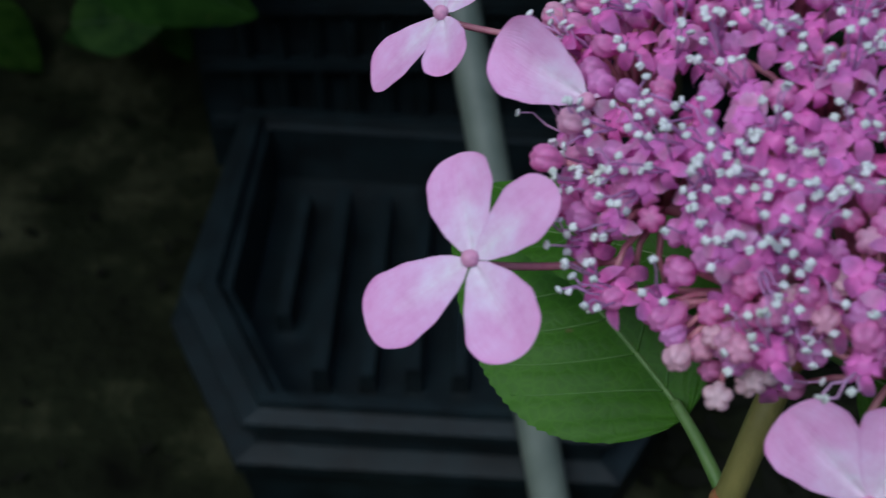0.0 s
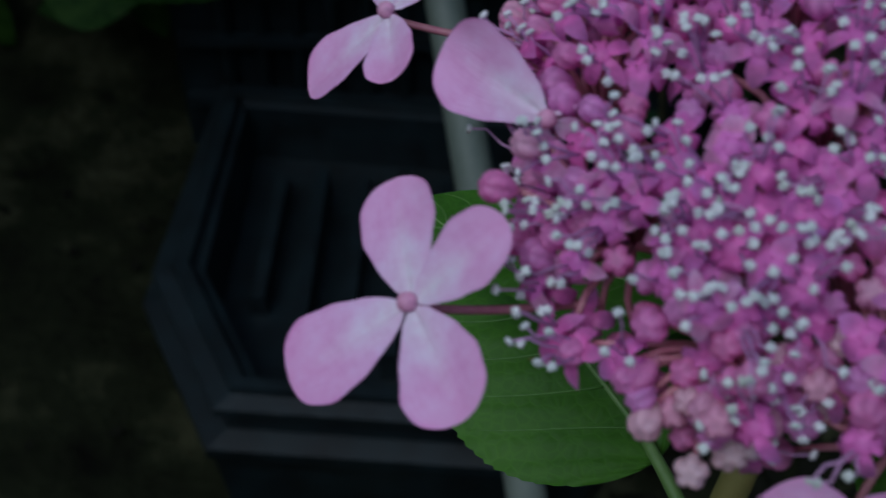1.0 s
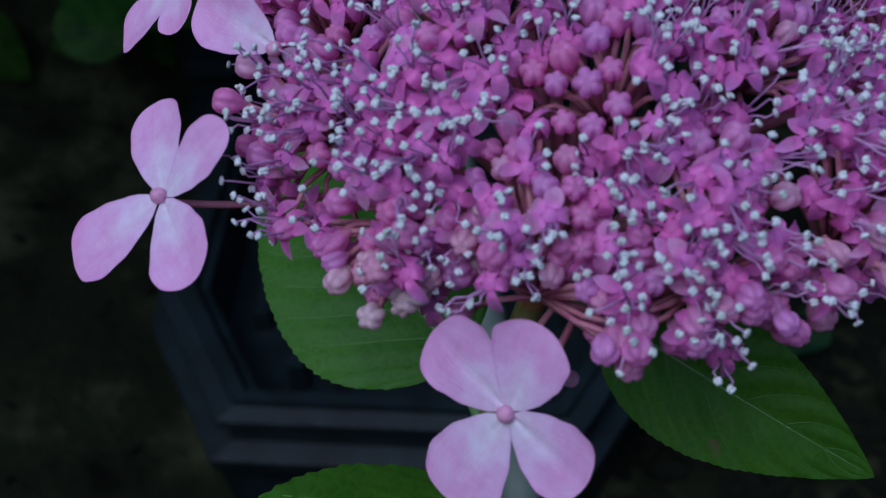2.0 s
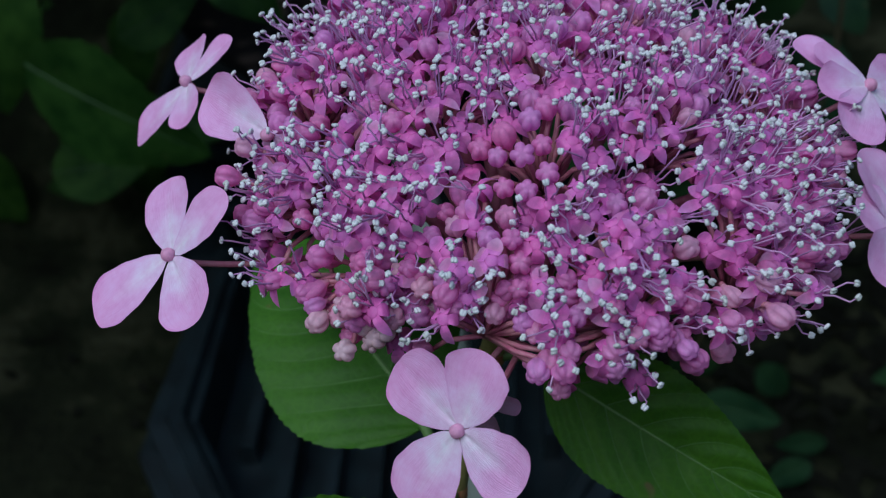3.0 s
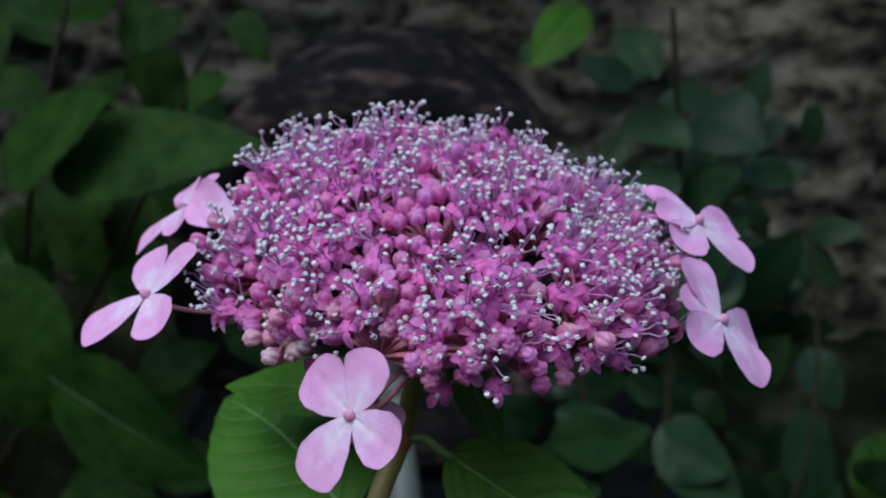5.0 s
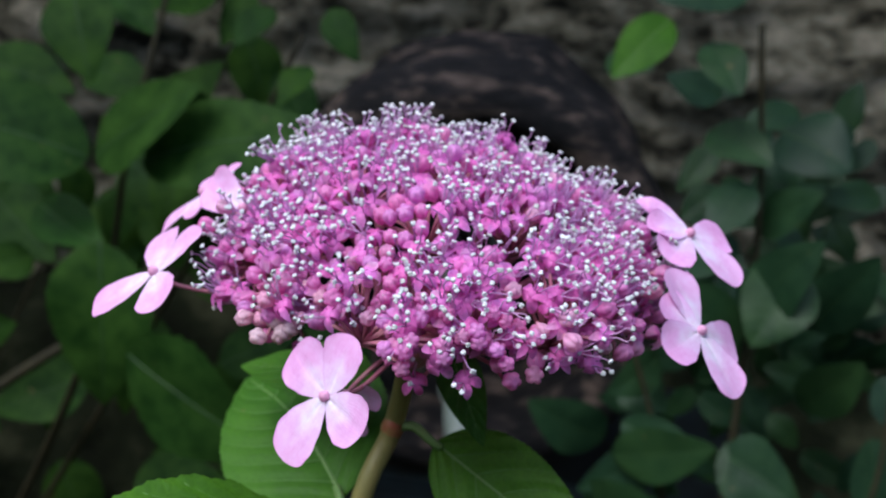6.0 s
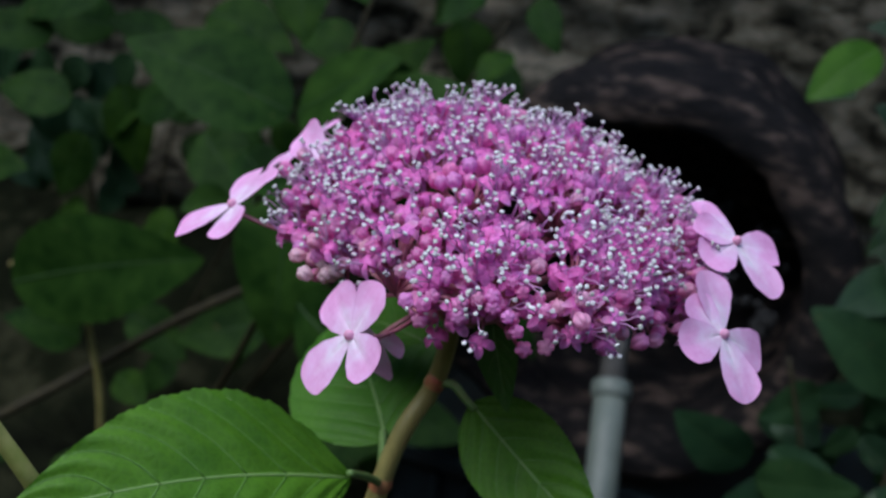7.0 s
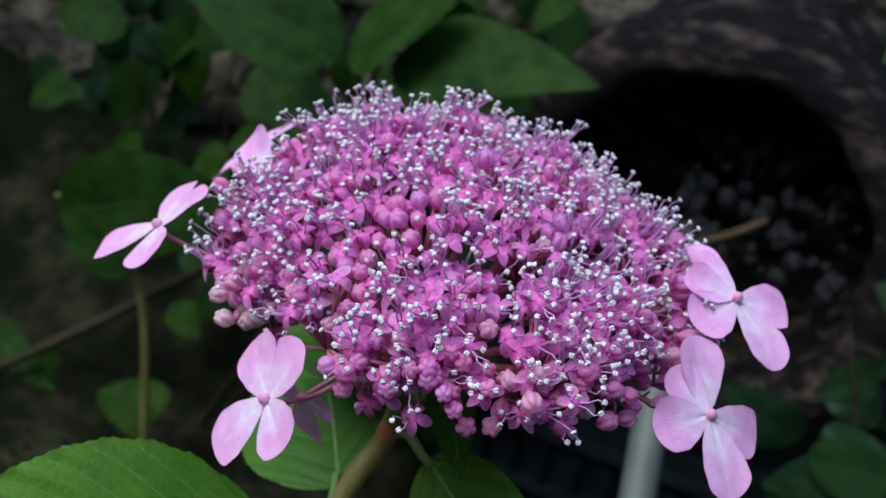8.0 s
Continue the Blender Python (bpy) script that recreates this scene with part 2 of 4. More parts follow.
def tube(bm, path, radii, sides=8, slot=0, close=True):
    """A tapered tube along points."""
    path = [Vector(p) for p in path]
    rings = []
    side = None
    for i, p in enumerate(path):
        d = (path[min(i + 1, len(path) - 1)] - path[max(i - 1, 0)]).normalized()
        if side is None:
            side = d.orthogonal().normalized()
        side = (side - d * side.dot(d)).normalized()
        up = d.cross(side)
        r = radii[i] if isinstance(radii, (list, tuple)) else radii
        rings.append([bm.verts.new(p + (side * math.cos(a) + up * math.sin(a)) * r) for a in [2 * math.pi * k / sides for k in range(sides)]])
    for a, b in zip(rings, rings[1:]):
        for k in range(sides):
            bm.faces.new((a[k], a[(k + 1) % sides], b[(k + 1) % sides], b[k])).material_index = slot
    if close:
        bm.faces.new(rings[0]).material_index = slot
        bm.faces.new(rings[-1]).material_index = slot
    return rings


def bend(points, steps):
    """A smooth run of points through a few."""
    pts = [Vector(p) for p in points]
    ext = [2 * pts[0] - pts[1], *pts, 2 * pts[-1] - pts[-2]]
    out = []
    for i in range(1, len(ext) - 2):
        for k in range(steps):
            t = k / steps
            a, b, c, d = ext[i - 1:i + 3]
            out.append(0.5 * (2 * b + (c - a) * t + (2 * a - 5 * b + 4 * c - d) * t * t + (3 * b - a - 3 * c + d) * t ** 3))
    out.append(pts[-1])
    return out


def frame_of(normal, spin=0.0):
    n = Vector(normal).normalized()
    e1 = Vector((0, 0, 1)).cross(n)
    e1 = e1.normalized() if e1.length > 1e-4 else Vector((1, 0, 0))
    e2 = n.cross(e1)
    m = Matrix((e1, e2, n)).transposed().to_4x4()
    return m @ Matrix.Rotation(spin, 4, "Z")


# ---- leaves ----
def leaf(parent, base, tip, width, normal, material, rows=96, cols=12, fold=0.18, droop=0.1, quilt=0.0007, teeth=0.014, veins=7, wave=0.04, seed=0, name="leaf", label="", full=True, thick=0.0, round_tip=False, form=0.74):
    """A toothed, quilted, pointed leaf with its midrib and side veins."""
    base, tip = Vector(base), Vector(tip)
    axis = tip - base
    length = axis.length
    axis.normalize()
    n = Vector(normal)
    n = (n - axis * n.dot(axis)).normalized()
    side = axis.cross(n)
    rng = random.Random(seed)
    ph = rng.uniform(0, 6.28)
    skew = rng.uniform(-0.05, 0.05)

    def half(s):
        s = min(1.0, max(0.0, s))
        w = math.sin(math.pi * s ** 0.80) ** 0.72 if round_tip else math.sin(math.pi * s ** form) ** 0.85
        return 0.5 * width * w * (1 - 0.16 * s)

    def sweep(v, s):
        return (0.20 * v + 0.15 * v * v) * (1 - 0.35 * s)

    def at(s, v, lift=0.0):
        h = half(s)
        x = v * h
        q = (s - sweep(abs(v), s)) * veins + 0.3
        z = fold * abs(x) * (1 - 0.4 * abs(v)) - droop * length * (s - 0.35) ** 2
        z += quilt * math.sin(math.pi * q) ** 2 * min(1, abs(v) * 3) * min(1, 6 * (1 - s))
        z += wave * h * math.sin(s * 9 + ph + (2 if v > 0 else 0)) * v * v
        return base + axis * (s * length) + side * (x + skew * length * math.sin(math.pi * s)) + n * (z + lift)

    bm = bmesh.new()
    uvl = bm.loops.layers.uv.new("UVMap")
    grid, coord = [], {}
    for i in range(rows + 1):
        s = i / rows
        row = []
        for j in range(-cols, cols + 1):
            v = j / cols
            if abs(j) == cols and teeth and 0.06 < s < 0.97:
                v *= 1 + teeth * (1.0 if i % 3 == 2 else (-0.35 if i % 3 == 0 else 0.3)) * rng.uniform(0.6, 1.3)
            p = bm.verts.new(at(s, v))
            coord[p] = (s, j / cols)
            row.append(p)
        grid.append(row)
    for a, b in zip(grid, grid[1:]):
        for k in range(2 * cols):
            f = bm.faces.new((a[k], a[k + 1], b[k + 1], b[k]))
            for lp in f.loops:
                lp[uvl].uv = coord[lp.vert]
    bmesh.ops.remove_doubles(bm, verts=grid[0] + grid[-1], dist=1e-6)
    blade = part(name, bm, material, parent, label)
    if thick:
        sol = blade.modifiers.new("thickness", "SOLIDIFY")
        sol.thickness, sol.offset = thick, -1
    bm = bmesh.new()
    run = [at(k / 24, 0.0, -0.002 * width) for k in range(24)]
    tube(bm, run, [width * (0.0105 * (1 - k / 26) + 0.0025) for k in range(24)], 6)
    part("midrib", bm, VEIN if material == LEAF else DARK_VEIN, blade, "pale green midrib" if material == LEAF else "")
    if full:
        bm = bmesh.new()
        for k in range(1, veins):
            for sg in (-1, 1):
                q0 = (k - 0.3) / veins
                pts = []
                for j in range(11):
                    v = 0.93 * j / 10
                    s1 = q0
                    for _ in range(4):
                        s1 = q0 + sweep(v, s1)
                    pts.append(at(min(0.985, s1), v * sg, 0.0008 * width))
                tube(bm, pts, [width * (0.0045 * (1 - j / 13) + 0.001) for j in range(11)], 5)
        part("vein_network", bm, SIDE_VEIN if material == LEAF else DARK_VEIN, blade)
    return blade


# ---- the hydrangea in flower ----
STEM_TOP = Vector((0.0845, 0.160, 0.623))
plant = thing("hydrangea", (0.03, 0.165, -0.40), "lacecap hydrangea stem with one open pink flower head", "flowering plant")

bm = bmesh.new()
run = bend([(0.03, 0.165, -0.43), (0.040, 0.150, 0.1), (0.055, 0.148, 0.44), (0.0705, 0.155, 0.565), (0.0795, 0.1655, 0.597), STEM_TOP], 8)
tube(bm, run, [0.0037 - 0.0011 * k / (len(run) - 1) for k in range(len(run))], 12)
part("stem", bm, STEM, plant)
for c, d, r in (((0.0705, 0.155, 0.565), (0.25, 0.15, 1), 0.0037), ((0.0795, 0.1655, 0.597), (0.2, -0.1, 1), 0.0034)):
    bm = bmesh.new()
    d = Vector(d).normalized()
    c = Vector(c)
    tube(bm, [c + d * (0.0040 * k) for k in (-1, -0.5, 0, 0.5, 1)], [0.0022, r * 0.84, r * 0.98, r * 0.86, 0.0022], 12)
    part("stem_node", bm, NODE, plant, "reddish swollen leaf joint")


# a second, bare shoot of the same plant
bm = bmesh.new()
run = bend([(0.06, 0.17, -0.42), (0.055, 0.15, 0.2), (0.016, 0.100, 0.535), (0.006, 0.078, 0.580), (-0.001, 0.070, 0.599), (-0.007, 0.064, 0.615)], 7)
tube(bm, run, [0.0034 - 0.0016 * k / (len(run) - 1) for k in range(len(run))], 10)
part("stem", bm, YOUNG, plant)


def petiole(points, r0, r1):
    bm = bmesh.new()
    run = bend(points, 6)
    tube(bm, run, [r0 + (r1 - r0) * k / (len(run) - 1) for k in range(len(run))], 8)
    part("petiole", bm, VEIN, plant)


petiole([(0.0795, 0.1655, 0.597), (0.0855, 0.165, 0.5985), (0.0905, 0.163, 0.596), (0.094, 0.1625, 0.594)], 0.0015, 0.0011)
leaf(plant, (0.092, 0.163, 0.5955), (0.1440, 0.137, 0.5745), 0.0315, (0.15, -0.84, 0.52), LEAF, seed=3, droop=0.16)
petiole([(0.0705, 0.155, 0.565), (0.0702, 0.1430, 0.5732), (0.0695, 0.1305, 0.5805)], 0.0014, 0.0010)
leaf(plant, (0.0705, 0.132, 0.580), (0.010, 0.060, 0.588), 0.053, (0.20, -0.60, 0.77), LEAF, seed=5, droop=0.30, quilt=0.0013, veins=8, form=0.90)
petiole([(0.0705, 0.155, 0.565), (0.066, 0.166, 0.569), (0.062, 0.175, 0.571)], 0.0016, 0.0012)
leaf(plant, (0.064, 0.172, 0.570), (0.014, 0.233, 0.580), 0.060, (-0.1, -0.60, 0.80), LEAF, seed=8, droop=0.2, veins=8)
leaf(plant, (0.094, 0.160, 0.628), (0.1070, 0.1485, 0.6031), 0.0130, (0.2, -0.9, 0.35), LEAF, rows=48, seed=11, veins=6, quilt=0.0003)
leaf(plant, (0.070, 0.180, 0.603), (0.0225, 0.205, 0.5945), 0.026, (-0.1, -0.35, 0.93), LEAF, rows=48, seed=13, veins=6, quilt=0.0004)

# ---- the flower head ----
HX, HY, HZ = 0.0915, 0.168, 0.6752
RX, RY, RISE = 0.0620, 0.0565, 0.046
TX, TY, TXY = -0.08, 0.13, -2.0


def dome(x, y):
    dx, dy = x - HX, y - HY
    rho = ((dx / RX) ** 2 + (dy / RY) ** 2) ** 1.35
    return HZ + TX * dx + TY * dy + TXY * dx * dy - RISE * (1 - math.sqrt(max(0.04, 1 - 0.90 * rho)))


def dome_normal(x, y):
    e = 0.0005
    n = Vector((dome(x - e, y) - dome(x + e, y), dome(x, y - e) - dome(x, y + e), 2 * e))
    n.z = max(n.z, 0.5 * n.xy.length)
    return n.normalized()


def bud_mesh(size=1.0, material=None):
    """A closed five-lobed bud on a short cup, top along z."""
    bm = bmesh.new()
    prof = [(0.00042, -0.0026), (0.00060, -0.0020), (0.00118, -0.0014), (0.00166, -0.0005), (0.00182, 0.0004), (0.00168, 0.0012), (0.00120, 0.0018), (0.00060, 0.0020)]
    ring = []
    n = 30
    for k, (r, z) in enumerate(prof):
        lobe = 0.0 if k < 2 else (0.12 if k == 2 else 0.30)
        ring.append([bm.verts.new(Vector((math.cos(a), math.sin(a), 0)) * r * size * (1 - lobe * (1 - abs(math.cos(2.5 * a))) ** 1.5) + Vector((0, 0, z * size + (0.0001 * abs(math.cos(2.5 * a)) if k > 5 else 0)))) for a in [2 * math.pi * j / n for j in range(n)]])
    for a, b in zip(ring, ring[1:]):
        for j in range(n):
            bm.faces.new((a[j], a[(j + 1) % n], b[(j + 1) % n], b[j]))
    top = bm.verts.new((0, 0, 0.0018 * size))
    for j in range(n):
        bm.faces.new((ring[-1][j], ring[-1][(j + 1) % n], top))
    return mesh_of("flower_bud", bm, material or BUD)


def open_flower_meshes(seed):
    """An opened small flower: a cup with five pointed petals, and its stamens."""
    rng = random.Random(seed)
    bm = bmesh.new()
    prof = [(0.0004, -0.0028), (0.0006, -0.0020), (0.0012, -0.0010), (0.0014, -0.0002), (0.0012, 0.0002), (0.0008, 0.0004), (0.0003, 0.0005)]
    tube(bm, [(0, 0, z) for r, z in prof], [r for r, z in prof], 10, 1)
    for k in range(5):
        a = 2 * math.pi * (k + rng.uniform(-0.12, 0.12)) / 5
        tilt = rng.uniform(-1.7, -0.1)
        ln, wd = rng.uniform(0.0032, 0.0046), rng.uniform(0.0017, 0.0026)
        rad, tan = Vector((math.cos(a), math.sin(a), 0)), Vector((-math.sin(a), math.cos(a), 0))
        rows = []
        for s in (0, 0.22, 0.45, 0.7, 0.88, 1.0):
            w = wd * (0.42 + 1.5 * s) * (1 - s) ** 0.95 if s < 1 else 0.0
            out = rad * (0.0011 + ln * s * math.cos(tilt * s)) + Vector((0, 0, 0.0002 + ln * s * math.sin(tilt * s)))
            rows.append([bm.verts.new(out + tan * (w * v) + Vector((0, 0, 0.25 * abs(v) * w))) for v in (-0.9, -0.45, 0, 0.45, 0.9)])
        for p, q in zip(rows, rows[1:]):
            for j in range(4):
                bm.faces.new((p[j], p[j + 1], q[j + 1], q[j])).material_index = 1 if p is rows[0] else 0
    bmesh.ops.remove_doubles(bm, verts=bm.verts, dist=1e-6)
    body = mesh_of("fertile_flower", bm, PETAL, CUP)
    bm = bmesh.new()
    for k in range(rng.randint(3, 5)):
        a = rng.uniform(0, 6.283)
        spread = rng.uniform(0.12, 0.85)
        ln = rng.uniform(0.0040, 0.0084)
        rad = Vector((math.cos(a), math.sin(a), 0))
        p0 = rad * 0.0010
        p3 = rad * (0.001 + ln * math.sin(spread)) + Vector((0, 0, 0.0004 + ln * math.cos(spread)))
        p1 = p0 + Vector((0, 0, ln * 0.35)) + rad * ln * 0.35 * spread
        p2 = p0.lerp(p3, 0.7) + Vector((rng.uniform(-1, 1), rng.uniform(-1, 1), 0.4)) * 0.0009
        tube(bm, [p0, p1, p2, p3], [0.00021, 0.00018, 0.00016, 0.00014], 6, 0)
        ax = Vector((rng.uniform(-1, 1), rng.uniform(-1, 1), rng.uniform(-0.4, 0.4))).normalized()
        sd = ax.cross((p3 - p2).normalized()).normalized()
        for sg in (-1, 1):
            c, tilt = p3 + sd * (0.00028 * sg), ax + sd * (0.25 * sg)
            tube(bm, [c - tilt * 0.00060, c - tilt * 0.00048, c, c + ax * 0.00044, c + ax * 0.00056], [0.00014, 0.00031, 0.00037, 0.00032, 0.00015], 7, 1)
    return body, mesh_of("stamens", bm, FILAMENT, ANTHER)


rng = random.Random(7)
BUDS = [bud_mesh(1.0 + 0.065 * k) for k in range(5)]
PALE_BUDS = [bud_mesh(1.0 + 0.09 * k, PALE_BUD) for k in range(3)]
FLOWERS = [open_flower_meshes(40 + k) for k in range(9)]

# the spots on the dome, no two closer than a bud's width
spots = []
for _ in range(30000):
    r, a = math.sqrt(rng.random()), rng.uniform(0, 2 * math.pi)
    x, y = HX + RX * r * math.cos(a), HY + RY * r * math.sin(a)
    near = 0.0036 if r < 0.6 else 0.0032
    if all((x - u) ** 2 + (y - v) ** 2 > near * near for u, v in spots):
        spots.append((x, y))
cluster = [(HX, HY)]
for ringed, count in ((0.42, 7), (0.82, 13)):
    cluster += [(HX + RX * ringed * math.cos(2 * math.pi * (k + 0.3 * rng.random()) / count), HY + RY * ringed * math.sin(2 * math.pi * (k + 0.3 * rng.random()) / count)) for k in range(count)]

branch_feet = {}
for c in cluster:
    branch_feet[c] = Vector((HX + 0.9 * (c[0] - HX), HY + 0.9 * (c[1] - HY), dome(*c) - 0.016))
for c, foot in branch_feet.items():
    bm = bmesh.new()
    mid = STEM_TOP.lerp(foot, 0.55) + Vector((0, 0, 0.002))
    tube(bm, bend([STEM_TOP - Vector((0, 0, 0.004)), mid, foot], 5), [0.0015 - 0.0005 * k / 10 for k in range(11)], 8)
    part("flower_branch", bm, BRANCH, plant)


def pedicel(parent, foot, p, lean):
    bm = bmesh.new()
    tube(bm, [foot, foot.lerp(p, 0.6) + Vector((0, 0, 0.0008)), p - lean * 0.0030], [0.00058, 0.0005, 0.00048], 5)
    part("pedicel", bm, BRANCH, parent)


# the large outer florets: centre, facing, petals (angle, length, width, lift, cup), foot
FLORETS = []


def floret(centre, normal, petals, foot):
    FLORETS.append((centre, normal, petals, foot))


floret((0.0201, 0.1433, 0.6445), (-0.543, -0.381, 0.748), [(147, 0.0169, 0.0132, 0.06, 0.10), (73, 0.0164, 0.0116, 0.16, 0.12), (-15, 0.0168, 0.0140, 0.06, 0.08), (-107, 0.0190, 0.0146, 0.13, 0.08)], (0.045, 0.148, 0.640))
floret((0.0732, 0.1110, 0.6308), (-0.53, -0.723, 0.444), [(155, 0.0156, 0.0158, 0.12, 0.08), (83, 0.0148, 0.0144, 0.11, 0.10), (-14, 0.0146, 0.0146, 0.08, 0.10), (-106, 0.0176, 0.0156, 0.11, 0.08)], (0.084, 0.128, 0.633))
floret((0.1587, 0.1527, 0.6398), (0.60, -0.45, 0.66), [(84, 0.0172, 0.0134, 0.05, 0.10), (-28, 0.0152, 0.0136, -0.12, 0.10), (-91, 0.0182, 0.0136, 0.10, 0.10), (-176, 0.0146, 0.0138, 0.0, 0.12), (122, 0.0125, 0.0118, -0.08, 0.10)], (0.138, 0.162, 0.634))
floret((0.1550, 0.1769, 0.6575), (0.45, -0.36, 0.82), [(-14, 0.0152, 0.0130, -0.05, 0.10), (-75, 0.0182, 0.0124, 0.02, 0.10), (-160, 0.0148, 0.0138, 0.04, 0.12), (110, 0.0132, 0.0072, 0.04, 0.10), (152, 0.0128, 0.0110, 0.0, 0.25), (100, 0.0165, 0.0096, -0.20, 0.10)], (0.138, 0.176, 0.648))
floret((0.0155, 0.1960, 0.6510), (-0.66, -0.22, 0.72), [(-96, 0.0182, 0.0125, 0.04, 0.12), (158, 0.0128, 0.0118, 0.02, 0.10), (88, 0.0134, 0.0095, -0.02, 0.12), (-20, 0.0120, 0.0112, 0.0, 0.10)], (0.042, 0.190, 0.650))
floret((0.0375, 0.1640, 0.6575), (-0.45, -0.74, 0.50), [(167, 0.0176, 0.0142, 0.02, 0.22), (75, 0.0036, 0.0040, -0.6, 0.20), (-15, 0.0036, 0.0040, -0.7, 0.10), (-105, 0.0036, 0.0040, -0.7, 0.10)], (0.052, 0.166, 0.650))
floret((0.0730, 0.2400, 0.6625), (-0.05, 0.35, 0.94), [(-170, 0.0165, 0.0125, 0.05, 0.1), (-80, 0.0140, 0.0120, 0.0, 0.1), (10, 0.0165, 0.0125, 0.05, 0.1), (100, 0.0150, 0.0120, 0.0, 0.1)], (0.080, 0.218, 0.662))
# a small one that hangs behind the lowest floret
floret((0.0755, 0.1235, 0.6265), (-0.20, -0.60, -0.20), [(-96, 0.0140, 0.0118, 0.0, 0.10), (176, 0.0115, 0.0105, 0.05, 0.10), (4, 0.0085, 0.0090, 0.0, 0.10)], (0.084, 0.132, 0.634))
petal_points = []
for centre, normal, petals, foot in FLORETS[:-1]:
    m = Matrix.Translation(centre) @ frame_of(normal)
    for angle, length, width, lift, cup in petals:
        if length > 0.012:
            q = m @ Matrix.Rotation(radians(angle), 4, "Z") @ Matrix.Rotation(-lift, 4, "Y")
            petal_points += [(q @ Vector((length * f, 0, 0)), 0.40 * width, Vector(normal).normalized()) for f in (0.35, 0.6, 0.85, 1.0)]


def crowded(p, lean, reach=0.0):
    """Whether a small flower at p would stick through an outer petal."""
    tip = p + lean * 0.005
    return any(max((p - q).dot(n), (tip - q).dot(n)) > -0.0015 and ((p - q).length < r + reach or (tip - q).length < r * 0.8 + reach) for q, r, n in petal_points)


def small_flower(p, lean, is_bud, foot, pale=False):
    if not is_bud and lean.z < 0.55:
        lean = Vector((lean.x, lean.y, 0.7 * lean.xy.length)).normalized()
    if crowded(p, lean) or (not is_bud and crowded(p + lean * 0.001, lean, 0.0040)):
        return
    m = Matrix.Translation(p) @ frame_of(lean, rng.uniform(0, 6.28))
    if is_bud:
        fl = put("flower_bud", PALE_BUDS[rng.randrange(3)] if pale else BUDS[rng.randrange(5)], plant, m)
    else:
        body, stamens = FLOWERS[rng.randrange(9)]
        fl = put("fertile_flower", body, plant, m)
        put("stamen_tuft", stamens, fl, m, "pale stamens with white anthers")
    pedicel(fl, foot, p, lean)


HOLES = [(0.0790, 0.1340), (0.1004, 0.1439), (0.1124, 0.1390), (0.0605, 0.1290), (0.1150, 0.1440), (0.1176, 0.1323), (0.0911, 0.1454), (0.128, 0.168)]
for x, y in spots:
    c = min(cluster, key=lambda q: (q[0] - x) ** 2 + (q[1] - y) ** 2)
    gap = math.hypot(c[0] - x, c[1] - y)
    edge = math.hypot((x - HX) / RX, (y - HY) / RY)
    nrm = dome_normal(x, y)
    out = (Vector((x, y, 0)) - Vector((c[0], c[1], 0))) * 18
    lean = (nrm + out * 0.5 + Vector((rng.gauss(0, 0.22), rng.gauss(0, 0.22), rng.gauss(0, 0.12)))).normalized()
    height = 0.0002 - 42 * gap * gap + rng.gauss(0, 0.0014)
    if rng.random() < 0.05 or min(math.hypot(x - u, y - v) for u, v in HOLES) < 0.0028:
        continue
    is_bud = rng.random() < (0.37 if edge < 0.86 else 0.50) + 0.65 * noise.noise((x * 80, y * 80, 4.3)) + (-0.06 if y < 0.15 else -0.08)
    if is_bud:
        height -= rng.uniform(0.0002, 0.0024)
    small_flower(Vector((x, y, dome(x, y))) + nrm * height, lean, is_bud, branch_feet[c])
# flowers and buds hanging round the lower edge
for ringed in range(2):
    for k in range(52):
        a = 2 * math.pi * (k + rng.uniform(-0.4, 0.4)) / 52
        r = rng.uniform(0.93, 1.03) - 0.09 * ringed - (0.08 if math.cos(a) > 0.7 else 0.0)
        x, y = HX + RX * r * math.cos(a), HY + RY * r * math.sin(a)
        c = min(cluster, key=lambda q: (q[0] - x) ** 2 + (q[1] - y) ** 2)
        rim = HZ + TX * (x - HX) + TY * (y - HY) + TXY * (x - HX) * (y - HY) - 0.0285
        p = Vector((x, y, rim + (0.0042 if y < 0.135 else 0.0012) + (0.0026 if x > 0.075 else 0.0) - 0.0018 * ringed - rng.uniform(0, 0.0022)))
        lean = Vector((math.cos(a), math.sin(a), rng.uniform(-0.25, 0.6) - 0.15 * ringed)).normalized()
        if rng.random() < 0.85 - 0.25 * ringed - (0.4 if x < 0.045 else 0.0) and not (y < 0.120 and abs(x - 0.0727) < 0.012) and not (ringed and y < 0.125 and 0.06 < x < 0.100):
            small_flower(p, lean, rng.random() < 0.55 or lean.z < (0.25 if 0.06 < x and y < 0.14 else 0.0) or p.z < 0.6385, branch_feet[c])


# more flowers on the steep side of the dome
for k in range(130):
    a = rng.uniform(0, 2 * math.pi)
    r = rng.uniform(0.88, 1.0) * (0.93 if math.cos(a) > 0.7 else 1.0)
    x, y = HX + RX * r * math.cos(a), HY + RY * r * math.sin(a)
    c = min(cluster, key=lambda q: (q[0] - x) ** 2 + (q[1] - y) ** 2)
    p = Vector((x, y, dome(x, y) + rng.uniform(-0.001, 0.0035)))
    lean = Vector((math.cos(a), math.sin(a), rng.uniform(0.0, 0.8))).normalized()
    if not (y < 0.120 and abs(x - 0.0727) < 0.010):
        small_flower(p, lean, rng.random() < (0.7 if y < 0.128 else 0.40) or p.z < 0.6385, branch_feet[c])

